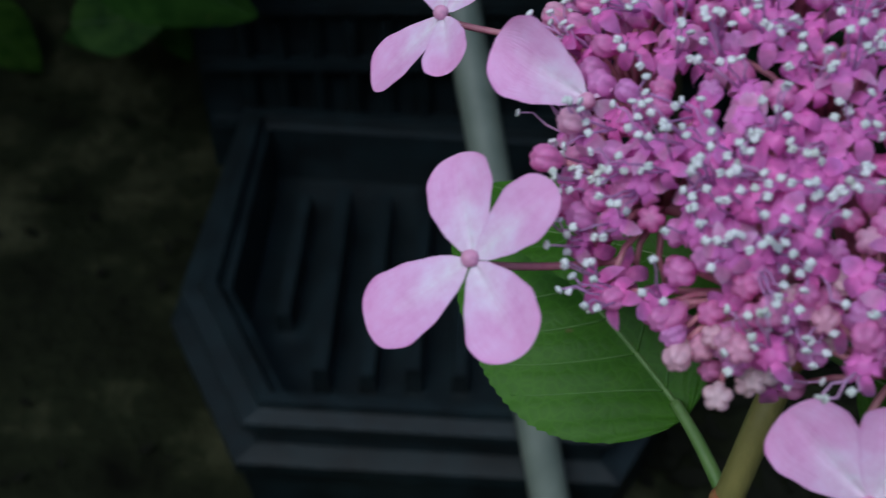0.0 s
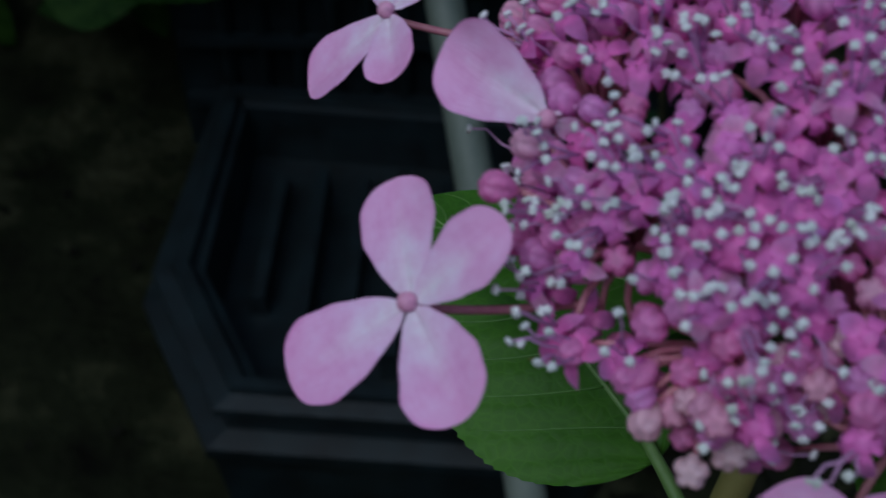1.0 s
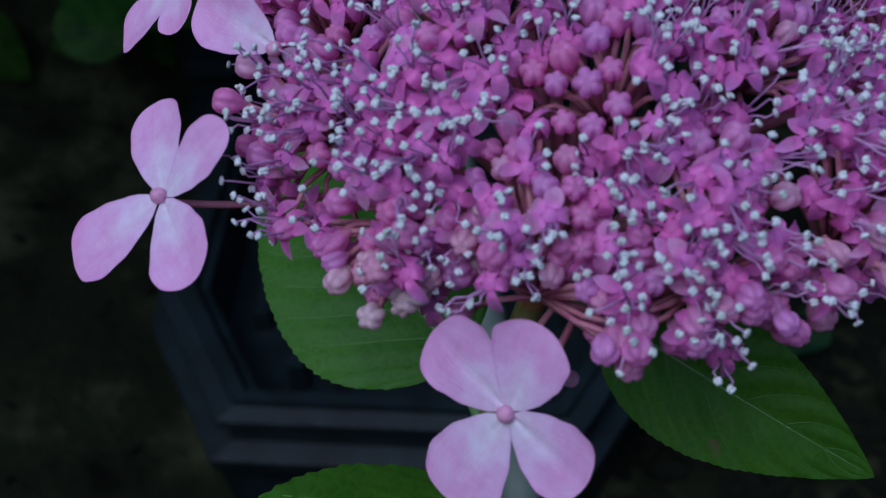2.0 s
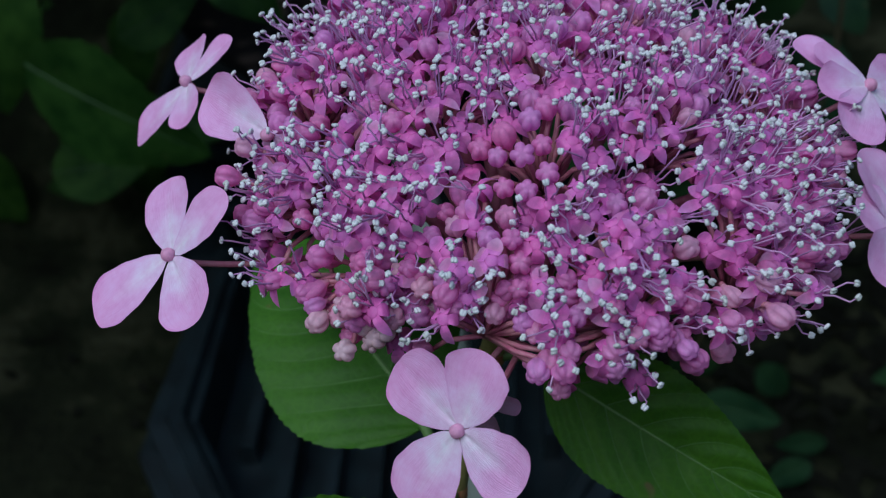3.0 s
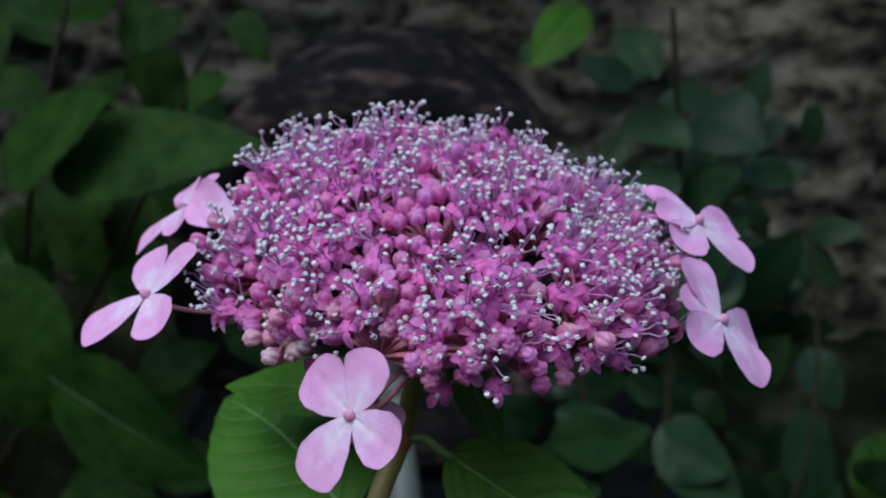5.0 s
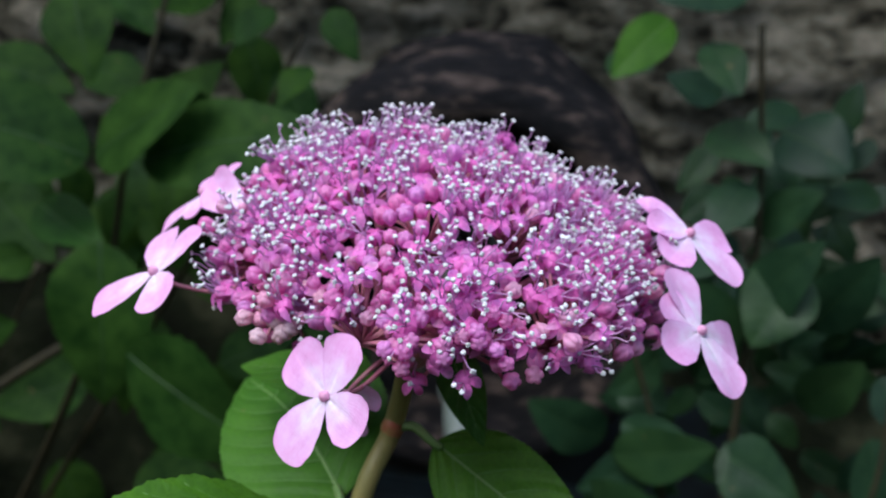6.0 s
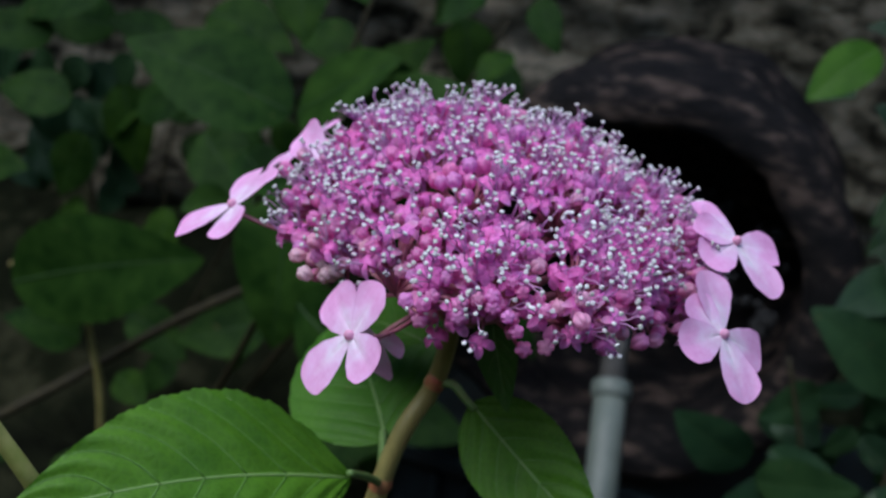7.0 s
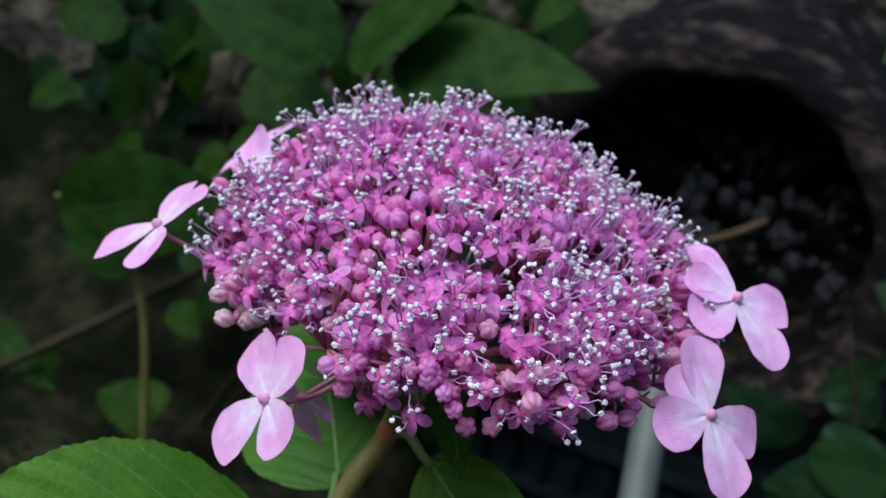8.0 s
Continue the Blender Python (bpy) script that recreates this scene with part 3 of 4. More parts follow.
# flowers and buds behind the lowest floret
for k in range(46):
    x, y = 0.0850 + rng.uniform(-0.016, 0.016), 0.1190 + rng.uniform(-0.004, 0.008)
    c = min(cluster, key=lambda q: (q[0] - x) ** 2 + (q[1] - y) ** 2)
    p = Vector((x, y, 0.6455 + rng.uniform(-0.005, 0.005) + 0.35 * (y - 0.119)))
    lean = Vector((rng.uniform(-0.5, 0.5), rng.uniform(-1.0, -0.5), rng.uniform(0.0, 0.9))).normalized()
    if y > 0.1225 or abs(x - 0.0732) > 0.011:
        small_flower(p, lean, rng.random() < 0.75, branch_feet[c])

# and the near edge between them and the paler bunch
for k in range(44):
    x, y = rng.uniform(0.054, 0.079), rng.uniform(0.1215, 0.1350)
    c = min(cluster, key=lambda q: (q[0] - x) ** 2 + (q[1] - y) ** 2)
    p = Vector((x, y, 0.6425 + rng.uniform(-0.005, 0.005) + 0.45 * (y - 0.1215)))
    lean = Vector((rng.uniform(-0.6, 0.3), rng.uniform(-1.0, -0.4), rng.uniform(0.1, 0.9))).normalized()
    if x < 0.064 or y > 0.1270:
        small_flower(p, lean, rng.random() < 0.65, branch_feet[c], rng.random() < 0.25)

# a paler bunch of buds at one low corner
for k in range(17):
    x, y = 0.0530 + rng.uniform(-0.007, 0.008), 0.1265 + rng.uniform(-0.004, 0.007)
    c = min(cluster, key=lambda q: (q[0] - x) ** 2 + (q[1] - y) ** 2)
    p = Vector((x, y, 0.6392 + rng.uniform(-0.003, 0.005)))
    lean = Vector((rng.uniform(-0.7, 0.1), rng.uniform(-0.9, -0.3), rng.uniform(0.0, 0.8))).normalized()
    small_flower(p, lean, True, branch_feet[c], rng.random() < 0.6)

# single buds that hang below the rim on longer stalks
for x, y, z in ((0.0308, 0.1529, 0.6556), (0.0335, 0.1500, 0.6490), (0.0345, 0.1560, 0.6600), (0.1352, 0.1385, 0.6393), (0.1262, 0.1355, 0.6373), (0.1195, 0.1290, 0.6375), (0.1110, 0.1220, 0.6390), (0.1310, 0.1400, 0.6412)):
    c = min(cluster, key=lambda q: (q[0] - x) ** 2 + (q[1] - y) ** 2)
    small_flower(Vector((x, y, z)), Vector((0.25, -0.75, -0.45) if x > 0.1 else (-0.8, -0.2, 0.35)).normalized(), True, branch_feet[c], x > 0.1 and y > 0.13)


def sepal_mesh(length, width, cup, curl, seed):
    rng = random.Random(seed)
    ph = rng.uniform(0, 6.28)
    bm = bmesh.new()
    uvl = bm.loops.layers.uv.new("UVMap")
    rows, cols, grid, coord = 22, 10, [], {}
    for i in range(rows + 1):
        s = math.sin(0.5 * math.pi * i / rows) ** 0.9
        w = 0.5 * width * (0.06 * (1 - s) + 1.34 * s ** 0.70 * max(0.0, 1 - s ** 3.2) ** 0.5)
        row = []
        for j in range(-cols, cols + 1):
            v = j / cols
            ww = w * (1 + 0.05 * math.sin(7 * s + ph + (2 if v > 0 else 0)) * s + 0.02 * math.sin(23 * s + ph * 2 + (1 if v > 0 else 0)))
            x = s * length + (0.05 * w * math.sin(4 * v + ph) + 0.025 * w * math.sin(13 * v + ph)) * s ** 3
            u = 2 * w * v / width
            z = cup * width * u * u * s - curl * length * s * s + 0.03 * width * math.sin(4.5 * u + ph + 3 * s) * abs(u) * s - 0.02 * width * math.exp(-(v * 6) ** 2) * (1 - s)
            p = bm.verts.new((x, ww * v, z))
            coord[p] = (s, v)
            row.append(p)
        grid.append(row)
    for a, b in zip(grid, grid[1:]):
        for k in range(2 * cols):
            f = bm.faces.new((a[k], a[k + 1], b[k + 1], b[k]))
            for lp in f.loops:
                lp[uvl].uv = coord[lp.vert]
    return mesh_of("petal", bm, SEPAL)


def sterile_floret(centre, normal, petals, foot, seed):
    """A large outer floret: four broad petals round a pink bud, on its own stalk."""
    c = Vector(centre)
    m = Matrix.Translation(c) @ frame_of(normal)
    n = Vector(normal).normalized()
    bm = bmesh.new()
    mid = c.lerp(Vector(foot), 0.4) - n * 0.004
    run = bend([c - n * 0.0006, c - n * 0.003, mid, foot], 5)
    tube(bm, run, 0.00062, 7)
    floret = part("sterile_floret", bm, BRANCH, plant, "large pale pink outer floret")
    for k, (angle, length, width, lift, cup) in enumerate(petals):
        put("petal", sepal_mesh(length, width, cup, 0.06, seed * 10 + k), floret,
            m @ Matrix.Rotation(radians(angle), 4, "Z") @ Matrix.Rotation(-lift, 4, "Y") @ Matrix.Translation((0.0006, 0, 0.0002 * k)))
    b = bmesh.new()
    bmesh.ops.create_uvsphere(b, u_segments=14, v_segments=9, radius=0.0014)
    for v in b.verts:
        a = math.atan2(v.co.y, v.co.x)
        v.co.x *= 1 - 0.10 * (1 - abs(math.cos(2 * a)))
        v.co.y *= 1 - 0.10 * (1 - abs(math.cos(2 * a)))
    put("floret_bud", mesh_of("floret_bud", b, CENTRE), floret, m @ Matrix.Translation((0, 0, 0.0010)), "small pink bud at the centre")


for seed, given in enumerate(FLORETS):
    sterile_floret(*given, seed + 1)

# ---- ground and wall ----
GROUND = -0.40


def hummock(x, y):
    return 0.018 * noise.noise((x * 3.1, y * 3.1, 0.4)) + 0.007 * noise.noise((x * 14, y * 14, 3.0))


bm = bmesh.new()
steps = [math.copysign(abs(t) ** 3.2 * 60 + abs(t) * 2.2, t) for t in [k / 55 - 1 for k in range(111)]]
grid = [[bm.verts.new((x, 0.8 + y, GROUND + hummock(x, y + 0.8))) for y in steps] for x in steps]
for a, b in zip(grid, grid[1:]):
    for k in range(len(steps) - 1):
        bm.faces.new((a[k], b[k], b[k + 1], a[k + 1]))
tagged(part("ground", bm, SOIL, None), "dark damp garden soil under the plants", "ground", kind="structure")

bm = bmesh.new()
cols, rows = 260, 120
grid = []
for i in range(cols + 1):
    x = -3.0 + 6.0 * i / cols
    col = []
    for j in range(rows + 1):
        z = -0.50 + 2.3 * j / rows
        p = Vector((x, 0, z))
        d = 0.09 * noise.noise(p * 2.3) + 0.05 * noise.noise(Vector((x * 5, 1, z * 11))) + 0.034 * noise.noise(Vector((x * 15, 2, z * 20)))
        col.append(bm.verts.new((x, 1.92 + 0.10 * (z + 0.3) + d, z)))
    grid.append(col)
for a, b in zip(grid, grid[1:]):
    for k in range(rows):
        bm.faces.new((a[k], b[k], b[k + 1], a[k + 1]))
back = [[bm.verts.new((x, 2.5, z)) for z in (-0.50, 1.80)] for x in (-3.0, 3.0)]
top = [c[-1] for c in grid]
bm.faces.new(top + [back[1][1], back[0][1]])
bm.faces.new((back[0][0], back[0][1], back[1][1], back[1][0]))
bm.faces.new(grid[0] + [back[0][1], back[0][0]])
bm.faces.new(grid[-1] + [back[1][1], back[1][0]])
tagged(part("wall_back", bm, ROCK, None), "rough weathered stone bank behind the plants", "wall", kind="structure")

# dark earth heaped against the foot of the bank
bm = bmesh.new()
grid = []
for i in range(121):
    x = -3.0 + 0.05 * i
    col = []
    for j in range(25):
        f = j / 24
        y = 1.50 + 0.62 * f
        z = GROUND - 0.02 + 0.46 * (f ** 0.7) + (0.05 * noise.noise((x * 2.5, f * 3, 7)) + 0.03 * noise.noise((x * 9, f * 9, 2))) * min(1, 4 * f)
        col.append(bm.verts.new((x, y, z)))
    grid.append(col)
for a, b in zip(grid, grid[1:]):
    for k in range(24):
        bm.faces.new((a[k], b[k], b[k + 1], a[k + 1]))
tagged(part("earth_bank", bm, SOIL, None), "dark earth heaped at the foot of the stone bank", "earth bank", kind="structure")

# unseen plain walls added behind and beside the path to cut low sky light
for name, a, b, th in (("unseen_wall_behind", (-3.2, -2.6), (3.2, -2.6), -0.3), ("unseen_wall_left", (-3.2, -2.6), (-3.2, 2.6), 0.3), ("unseen_wall_right", (3.2, -2.6), (3.2, 2.6), -0.3)):
    bm = bmesh.new()
    a, b = Vector((*a, GROUND - 0.05)), Vector((*b, GROUND - 0.05))
    out = (b - a).normalized().cross(Vector((0, 0, 1))) * -th
    lo = [bm.verts.new(p) for p in (a, b, b + out, a + out)]
    hi = [bm.verts.new(v.co + Vector((0, 0, 3.2))) for v in lo]
    bm.faces.new(lo)
    bm.faces.new(hi)
    for k in range(4):
        bm.faces.new((lo[k], lo[(k + 1) % 4], hi[(k + 1) % 4], hi[k]))
    tagged(part(name, bm, ROCK, None, smooth=False), "unseen plain rough stone wall added to cut low sky light", "wall", kind="structure")

# an unseen bush added over the bank to shade it and the plants behind
shade_canopy = thing("unseen_shade_bush", (0.0, 2.2, 1.75), "unseen dense bush added on top of the stone bank to shade what is below", "bush")
rng = random.Random(33)
for k in range(9):
    bm = bmesh.new()
    x = -2.2 + 0.55 * k + rng.uniform(-0.15, 0.15)
    tube(bm, bend([(x, 2.25, 1.70), (x + 0.1, 2.0, 2.0), (x + rng.uniform(-0.3, 0.3), 1.4, 2.05), (x + rng.uniform(-0.4, 0.4), 0.75, 1.85)], 5), [0.016 - 0.0008 * j for j in range(16)], 7)
    part("limb", bm, WOOD, shade_canopy)
bm = bmesh.new()
for k in range(6200):
    x, y = rng.uniform(-2.6, 2.6), rng.uniform(0.48, 2.35)
    z = 1.55 + 0.5 * rng.random() + 0.12 * noise.noise((x * 2, y * 2, 0))
    # thinned here so that more light reaches the bank
    if (x > -0.1 or x < -0.7) and y > 1.1 and rng.random() < (0.86 if x > 0 else 0.78):
        continue
    a, ln = rng.uniform(0, 6.28), rng.uniform(0.07, 0.13)
    u, v = Vector((math.cos(a), math.sin(a), rng.uniform(-0.6, 0.2))), Vector((-math.sin(a), math.cos(a), rng.uniform(-0.3, 0.3)))
    c = Vector((x, y, z))
    vs = [bm.verts.new(c + u * ln * p + v * ln * w + Vector((0, 0, h * ln))) for p, w, h in ((-0.5, 0, 0), (-0.2, 0.25, 0.05), (0.2, 0.22, 0.05), (0.55, 0, -0.05), (0.2, -0.22, 0.05), (-0.2, -0.25, 0.05))]
    m0 = bm.verts.new(c)
    for j in range(6):
        bm.faces.new((vs[j], vs[(j + 1) % 6], m0))
tagged(part("foliage", bm, SHRUB_LEAF, shade_canopy), kind="stuff")

# dead leaves on the soil, their colour carrying the shade of the ground
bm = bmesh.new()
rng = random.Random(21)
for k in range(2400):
    # from the 700th on: larger, denser, only at right, to darken the soil
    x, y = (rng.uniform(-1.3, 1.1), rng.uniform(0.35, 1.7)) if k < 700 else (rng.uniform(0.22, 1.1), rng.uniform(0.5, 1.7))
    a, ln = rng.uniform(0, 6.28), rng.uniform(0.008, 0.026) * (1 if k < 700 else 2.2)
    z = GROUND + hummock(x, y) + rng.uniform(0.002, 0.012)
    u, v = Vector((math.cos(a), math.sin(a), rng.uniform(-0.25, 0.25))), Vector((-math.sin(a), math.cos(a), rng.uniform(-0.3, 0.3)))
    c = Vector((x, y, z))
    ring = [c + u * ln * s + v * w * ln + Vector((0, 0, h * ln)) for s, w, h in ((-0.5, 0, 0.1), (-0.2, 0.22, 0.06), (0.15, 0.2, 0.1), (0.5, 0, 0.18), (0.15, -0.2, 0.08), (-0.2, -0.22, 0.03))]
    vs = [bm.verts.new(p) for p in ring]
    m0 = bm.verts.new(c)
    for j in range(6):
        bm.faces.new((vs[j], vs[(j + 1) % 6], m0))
tagged(part("leaf_litter", bm, SHADED_LITTER, None), "scattered brown dead leaves on the soil, darkened to stand for shade", "leaf litter", kind="stuff")


# ---- black crates, pot and cane ----
def outline_ring(bm, points, levels):
    """Stacked closed outlines joined into walls: each level is (scale, height)."""
    c = sum((Vector(p) for p in points), Vector((0, 0))) / len(points)
    rings = []
    for grow, z in levels:
        rings.append([])
        for p in points:
            d = Vector(p) - c
            q = c + d * (1 + grow / d.length)
            rings[-1].append(bm.verts.new((q.x, q.y, z)))
    for a, b in zip(rings, rings[1:]):
        for k in range(len(a)):
            bm.faces.new((a[k], a[(k + 1) % len(a)], b[(k + 1) % len(a)], b[k]))
    return rings


def bar(bm, a, b, width, height):
    a, b = Vector(a), Vector(b)
    d = (b - a).normalized()
    s = d.cross(Vector((0, 0, 1))).normalized() * (width / 2)
    up = Vector((0, 0, height))
    lo = [bm.verts.new(p) for p in (a - s, a + s, b + s, b - s)]
    t = 0.75
    hi = [bm.verts.new(p + up) for p in (a - s * t, a + s * t, b + s * t, b - s * t)]
    bm.faces.new(lo)
    bm.faces.new(hi)
    for k in range(4):
        bm.faces.new((lo[k], lo[(k + 1) % 4], hi[(k + 1) % 4], hi[k]))


RIM = -0.20
SHAPE = [(-0.239, 1.240), (-0.258, 0.945), (-0.178, 0.786), (0.143, 0.764), (0.240, 0.925), (0.228, 1.195)]
crate = thing("plastic_tray", (0.02, 0.93, GROUND), "black ribbed plastic tray with cut corners on the soil", "plastic tray")
bm = bmesh.new()
rings = outline_ring(bm, SHAPE, [(0.030, GROUND - 0.01), (0.046, RIM - 0.075), (0.052, RIM - 0.075), (0.052, RIM - 0.060), (0.022, RIM - 0.055), (0.020, RIM - 0.025), (0.034, RIM - 0.022), (0.034, RIM - 0.012), (0.012, RIM - 0.008), (0.010, RIM), (-0.006, RIM), (-0.012, RIM - 0.012), (-0.022, RIM - 0.014), (-0.030, RIM - 0.09)])
bm.faces.new(rings[-1])
part("tray_body", bm, PLASTIC, crate, smooth=False)
for k in range(8):
    f = (k + 0.5) / 8
    x = -0.210 + 0.40 * f
    bm = bmesh.new()
    y0, y1 = (0.86 if 0.12 < f < 0.88 else 0.95), 1.15
    bar(bm, (x, y0, RIM - 0.09), (x + 0.008, y1, RIM - 0.09), 0.020, 0.030 + 0.012 * (k % 2))
    part("rib", bm, PLASTIC, crate, smooth=False)

BTOP = -0.085
stand = thing("plastic_crate", (0.02, 1.55, GROUND), "tall black ribbed plastic crate under a pot", "plastic crate")
bm = bmesh.new()
BOX = [(-0.34, 1.375), (0.38, 1.365), (0.38, 1.75), (-0.34, 1.75)]
rings = outline_ring(bm, BOX, [(0.0, GROUND - 0.01), (0.0, BTOP - 0.06), (0.02, BTOP - 0.055), (0.02, BTOP), (0.004, BTOP), (-0.01, BTOP - 0.012)])
bm.faces.new(rings[-1])
part("crate_body", bm, PLASTIC, stand, smooth=False)
for k in range(13):
    x = -0.27 + 0.57 * k / 12
    bm = bmesh.new()
    tube(bm, [(x, 1.372, GROUND), (x, 1.365, -0.2), (x, 1.368, BTOP - 0.062)], 0.010, 6)
    part("rib", bm, PLASTIC, stand, smooth=False)
for k, (z, y) in enumerate(((-0.32, 1.364), (-0.22, 1.363), (-0.13, 1.363))):
    bm = bmesh.new()
    bar(bm, (-0.33, y, z), (0.37, y - 0.008, z), 0.022, 0.014)
    part("rail", bm, PLASTIC, stand, smooth=False)

pot = thing("plant_pot", (-0.02, 1.45, BTOP), "muddy black plastic pot lying on its side, open end forward", "plant pot")
PX, PY, PZ, PR = -0.045, 1.36, 0.198, 0.256
bm = bmesh.new()
BODY = [(0.0, 0.30), (PR - 0.03, 0.30), (PR - 0.02, 0.29), (PR - 0.016, 0.047), (PR - 0.024, 0.047), (PR - 0.035, 0.285), (0.0, 0.285)]
LIP = [(PR - 0.020, 0.085), (PR + 0.010, 0.082), (PR + 0.026, 0.062), (PR + 0.030, 0.038), (PR + 0.022, 0.014), (PR + 0.002, 0.001), (PR - 0.020, 0.0), (PR - 0.038, 0.014), (PR - 0.044, 0.042), (PR - 0.034, 0.085)]


def turned(profile):
    """A shape turned round the pot's lying axis, a little out of true."""
    bm = bmesh.new()
    rings = []
    for r, d in profile:
        r = max(r, 0.001)
        rings.append([bm.verts.new((PX + r * math.cos(a), PY + d, PZ + r * math.sin(a) + 0.020 * noise.noise((math.cos(a) * 3, math.sin(a) * 3, d * 5)) + 0.007 * noise.noise((math.cos(a) * 11, math.sin(a) * 11, d * 30)) + 0.24 * d)) for a in [2 * math.pi * k / 56 for k in range(56)]])
    for a, b in zip(rings, rings[1:]):
        for k in range(56):
            bm.faces.new((a[k], a[(k + 1) % 56], b[(k + 1) % 56], b[k]))
    return bm


part("rim", turned(LIP), MUDDY, pot, "thick rounded rim")
bm = turned(BODY)
part("pot_body", bm, MUDDY, pot)

bm = bmesh.new()
rng = random.Random(5)
for k in range(150):
    d = rng.uniform(0.05, 0.27)
    half = 0.195 - 0.05 * d
    x = PX + rng.uniform(-0.25, 0.95) * half
    drop = math.sqrt(max(0.0, (PR - 0.045) ** 2 - (x - PX) ** 2))
    z = max(PZ + 0.24 * d - drop + 0.008, PZ - 0.06 + 0.92 * d + rng.uniform(-0.03, 0.01))
    r = rng.choice((0.007, 0.010, 0.014, 0.018))
    m = Matrix.Translation((x, PY + d + 0.01, z)) @ Euler((rng.random() * 6, rng.random() * 6, rng.random() * 6)).to_matrix().to_4x4() @ Matrix.Diagonal((r, r * rng.uniform(0.6, 0.9), r * rng.uniform(0.5, 0.8), 1))
    bmesh.ops.create_icosphere(bm, subdivisions=1, radius=1.0, matrix=m)
gravel = part("gravel", bm, STONE, None)
tagged(gravel, "grey pebbles and grit spilling inside the pot", "gravel", kind="stuff")

cane = thing("cane", (0.139, 0.570, GROUND), "grey-green hollow cane stuck slanting in the soil", "garden cane")
FOOT, JOINT = Vector((0.139, 0.570, -0.402)), Vector((-0.002, 1.070, 0.195))
way = (JOINT - FOOT).normalized()
bm = bmesh.new()
L0 = (JOINT - FOOT).length
tube(bm, [FOOT + way * (L0 * k / 12) for k in range(13)], [0.0200 - 0.0020 * k / 12 for k in range(13)], 18)
part("shaft", bm, CANE, cane)
bm = bmesh.new()
tube(bm, [JOINT + way * d for d in (-0.014, -0.012, -0.006, 0.002, 0.006, 0.006)], [0.0180, 0.0208, 0.0221, 0.0221, 0.0200, 0.014], 20)
part("collar", bm, CANE, cane, "pale raised ring")
bm = bmesh.new()
tube(bm, [JOINT + way * d for d in (0.0, 0.06, 0.14)], [0.0142, 0.0138, 0.0134], 16)
part("upper_shaft", bm, CANE_DARK, cane, "darker thinner upper length")


# ---- plants behind ----
FAR_SEED = [100]


def far_leaf(parent, base, tip, width, material, normal=(0.0, -0.80, 0.60), blunt=False):
    FAR_SEED[0] += 1
    base, tip = Vector(base), Vector(tip)
    small = material != SHADED_LEAF
    if not small and base[2] > 0.40 and normal[0] == 0.0:
        normal = (0.0, -0.65, 0.75)
    if small and tip[2] < 0.27:
        normal = (0.1, -0.95, 0.2)
    width *= 1.08 if small else 1.12
    r = random.Random(FAR_SEED[0])
    n = (normal[0] + r.uniform(-0.25, 0.25), normal[1] + r.uniform(-0.15, 0.15), normal[2])
    leaf(parent, base, tip, width, n, material, rows=36, cols=5, fold=0.10, droop=r.uniform(0.1, 0.35), quilt=0.0012, teeth=0.012 if small else 0.03, veins=8, wave=0.06, seed=FAR_SEED[0], full=False, round_tip=small or blunt)


def stalk(parent, points, r0, r1, material, name="stem"):
    bm = bmesh.new()
    run = bend(points, 6)
    tube(bm, run, [r0 + (r1 - r0) * k / (len(run) - 1) for k in range(len(run))], 8)
    part(name, bm, material, parent)


left_hydrangea = thing("leafy_hydrangea", (-0.79, 1.45, GROUND), "leafy hydrangea bush without flowers against the bank", "shrub")
right_shrub = thing("small_leaved_shrub", (0.30, 1.12, GROUND), "dark green small-leaved shrub on thin reddish stems", "shrub")
far_leaf(left_hydrangea, (-0.375, 1.000, 0.345), (-0.377, 0.980, 0.160), 0.108, SHADED_LEAF)
far_leaf(left_hydrangea, (-0.398, 1.050, 0.424), (-0.274, 1.015, 0.517), 0.092, SHADED_LEAF, (0.1, -0.70, 0.70))
far_leaf(left_hydrangea, (-0.402, 1.050, 0.423), (-0.590, 1.000, 0.484), 0.108, SHADED_LEAF, (-0.1, -0.75, 0.66))
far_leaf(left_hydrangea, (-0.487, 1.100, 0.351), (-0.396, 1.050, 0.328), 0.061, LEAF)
far_leaf(left_hydrangea, (-0.498, 1.100, 0.289), (-0.533, 1.050, 0.280), 0.047, SHADED_LEAF)
far_leaf(left_hydrangea, (-0.225, 1.120, 0.579), (-0.256, 1.080, 0.544), 0.036, SHADED_LEAF)
far_leaf(left_hydrangea, (-0.185, 1.120, 0.522), (-0.210, 1.080, 0.489), 0.036, SHADED_LEAF)
far_leaf(left_hydrangea, (-0.172, 1.150, 0.579), (-0.134, 1.120, 0.532), 0.036, SHADED_LEAF)
far_leaf(left_hydrangea, (-0.460, 1.150, 0.585), (-0.423, 1.100, 0.491), 0.077, SHADED_LEAF)
far_leaf(left_hydrangea, (-0.442, 1.200, 0.575), (-0.368, 1.150, 0.545), 0.053, SHADED_LEAF)
far_leaf(left_hydrangea, (-0.350, 1.050, 0.424), (-0.122, 1.000, 0.481), 0.088, SHADED_LEAF, (0.1, -0.78, 0.62))
far_leaf(left_hydrangea, (-0.674, 1.100, -0.101), (-0.646, 1.050, -0.160), 0.100, SHADED_LEAF)
far_leaf(left_hydrangea, (-0.881, 1.050, -0.068), (-0.743, 1.000, -0.097), 0.047, SHADED_LEAF)
far_leaf(left_hydrangea, (-0.318, 0.920, 0.258), (-0.159, 0.860, 0.186), 0.122, SHADED_LEAF, (0.1, -0.93, -0.22), True)
far_leaf(left_hydrangea, (-0.725, 0.990, 0.152), (-0.462, 0.970, 0.252), 0.126, SHADED_LEAF, (0.1, -0.95, 0.10), True)
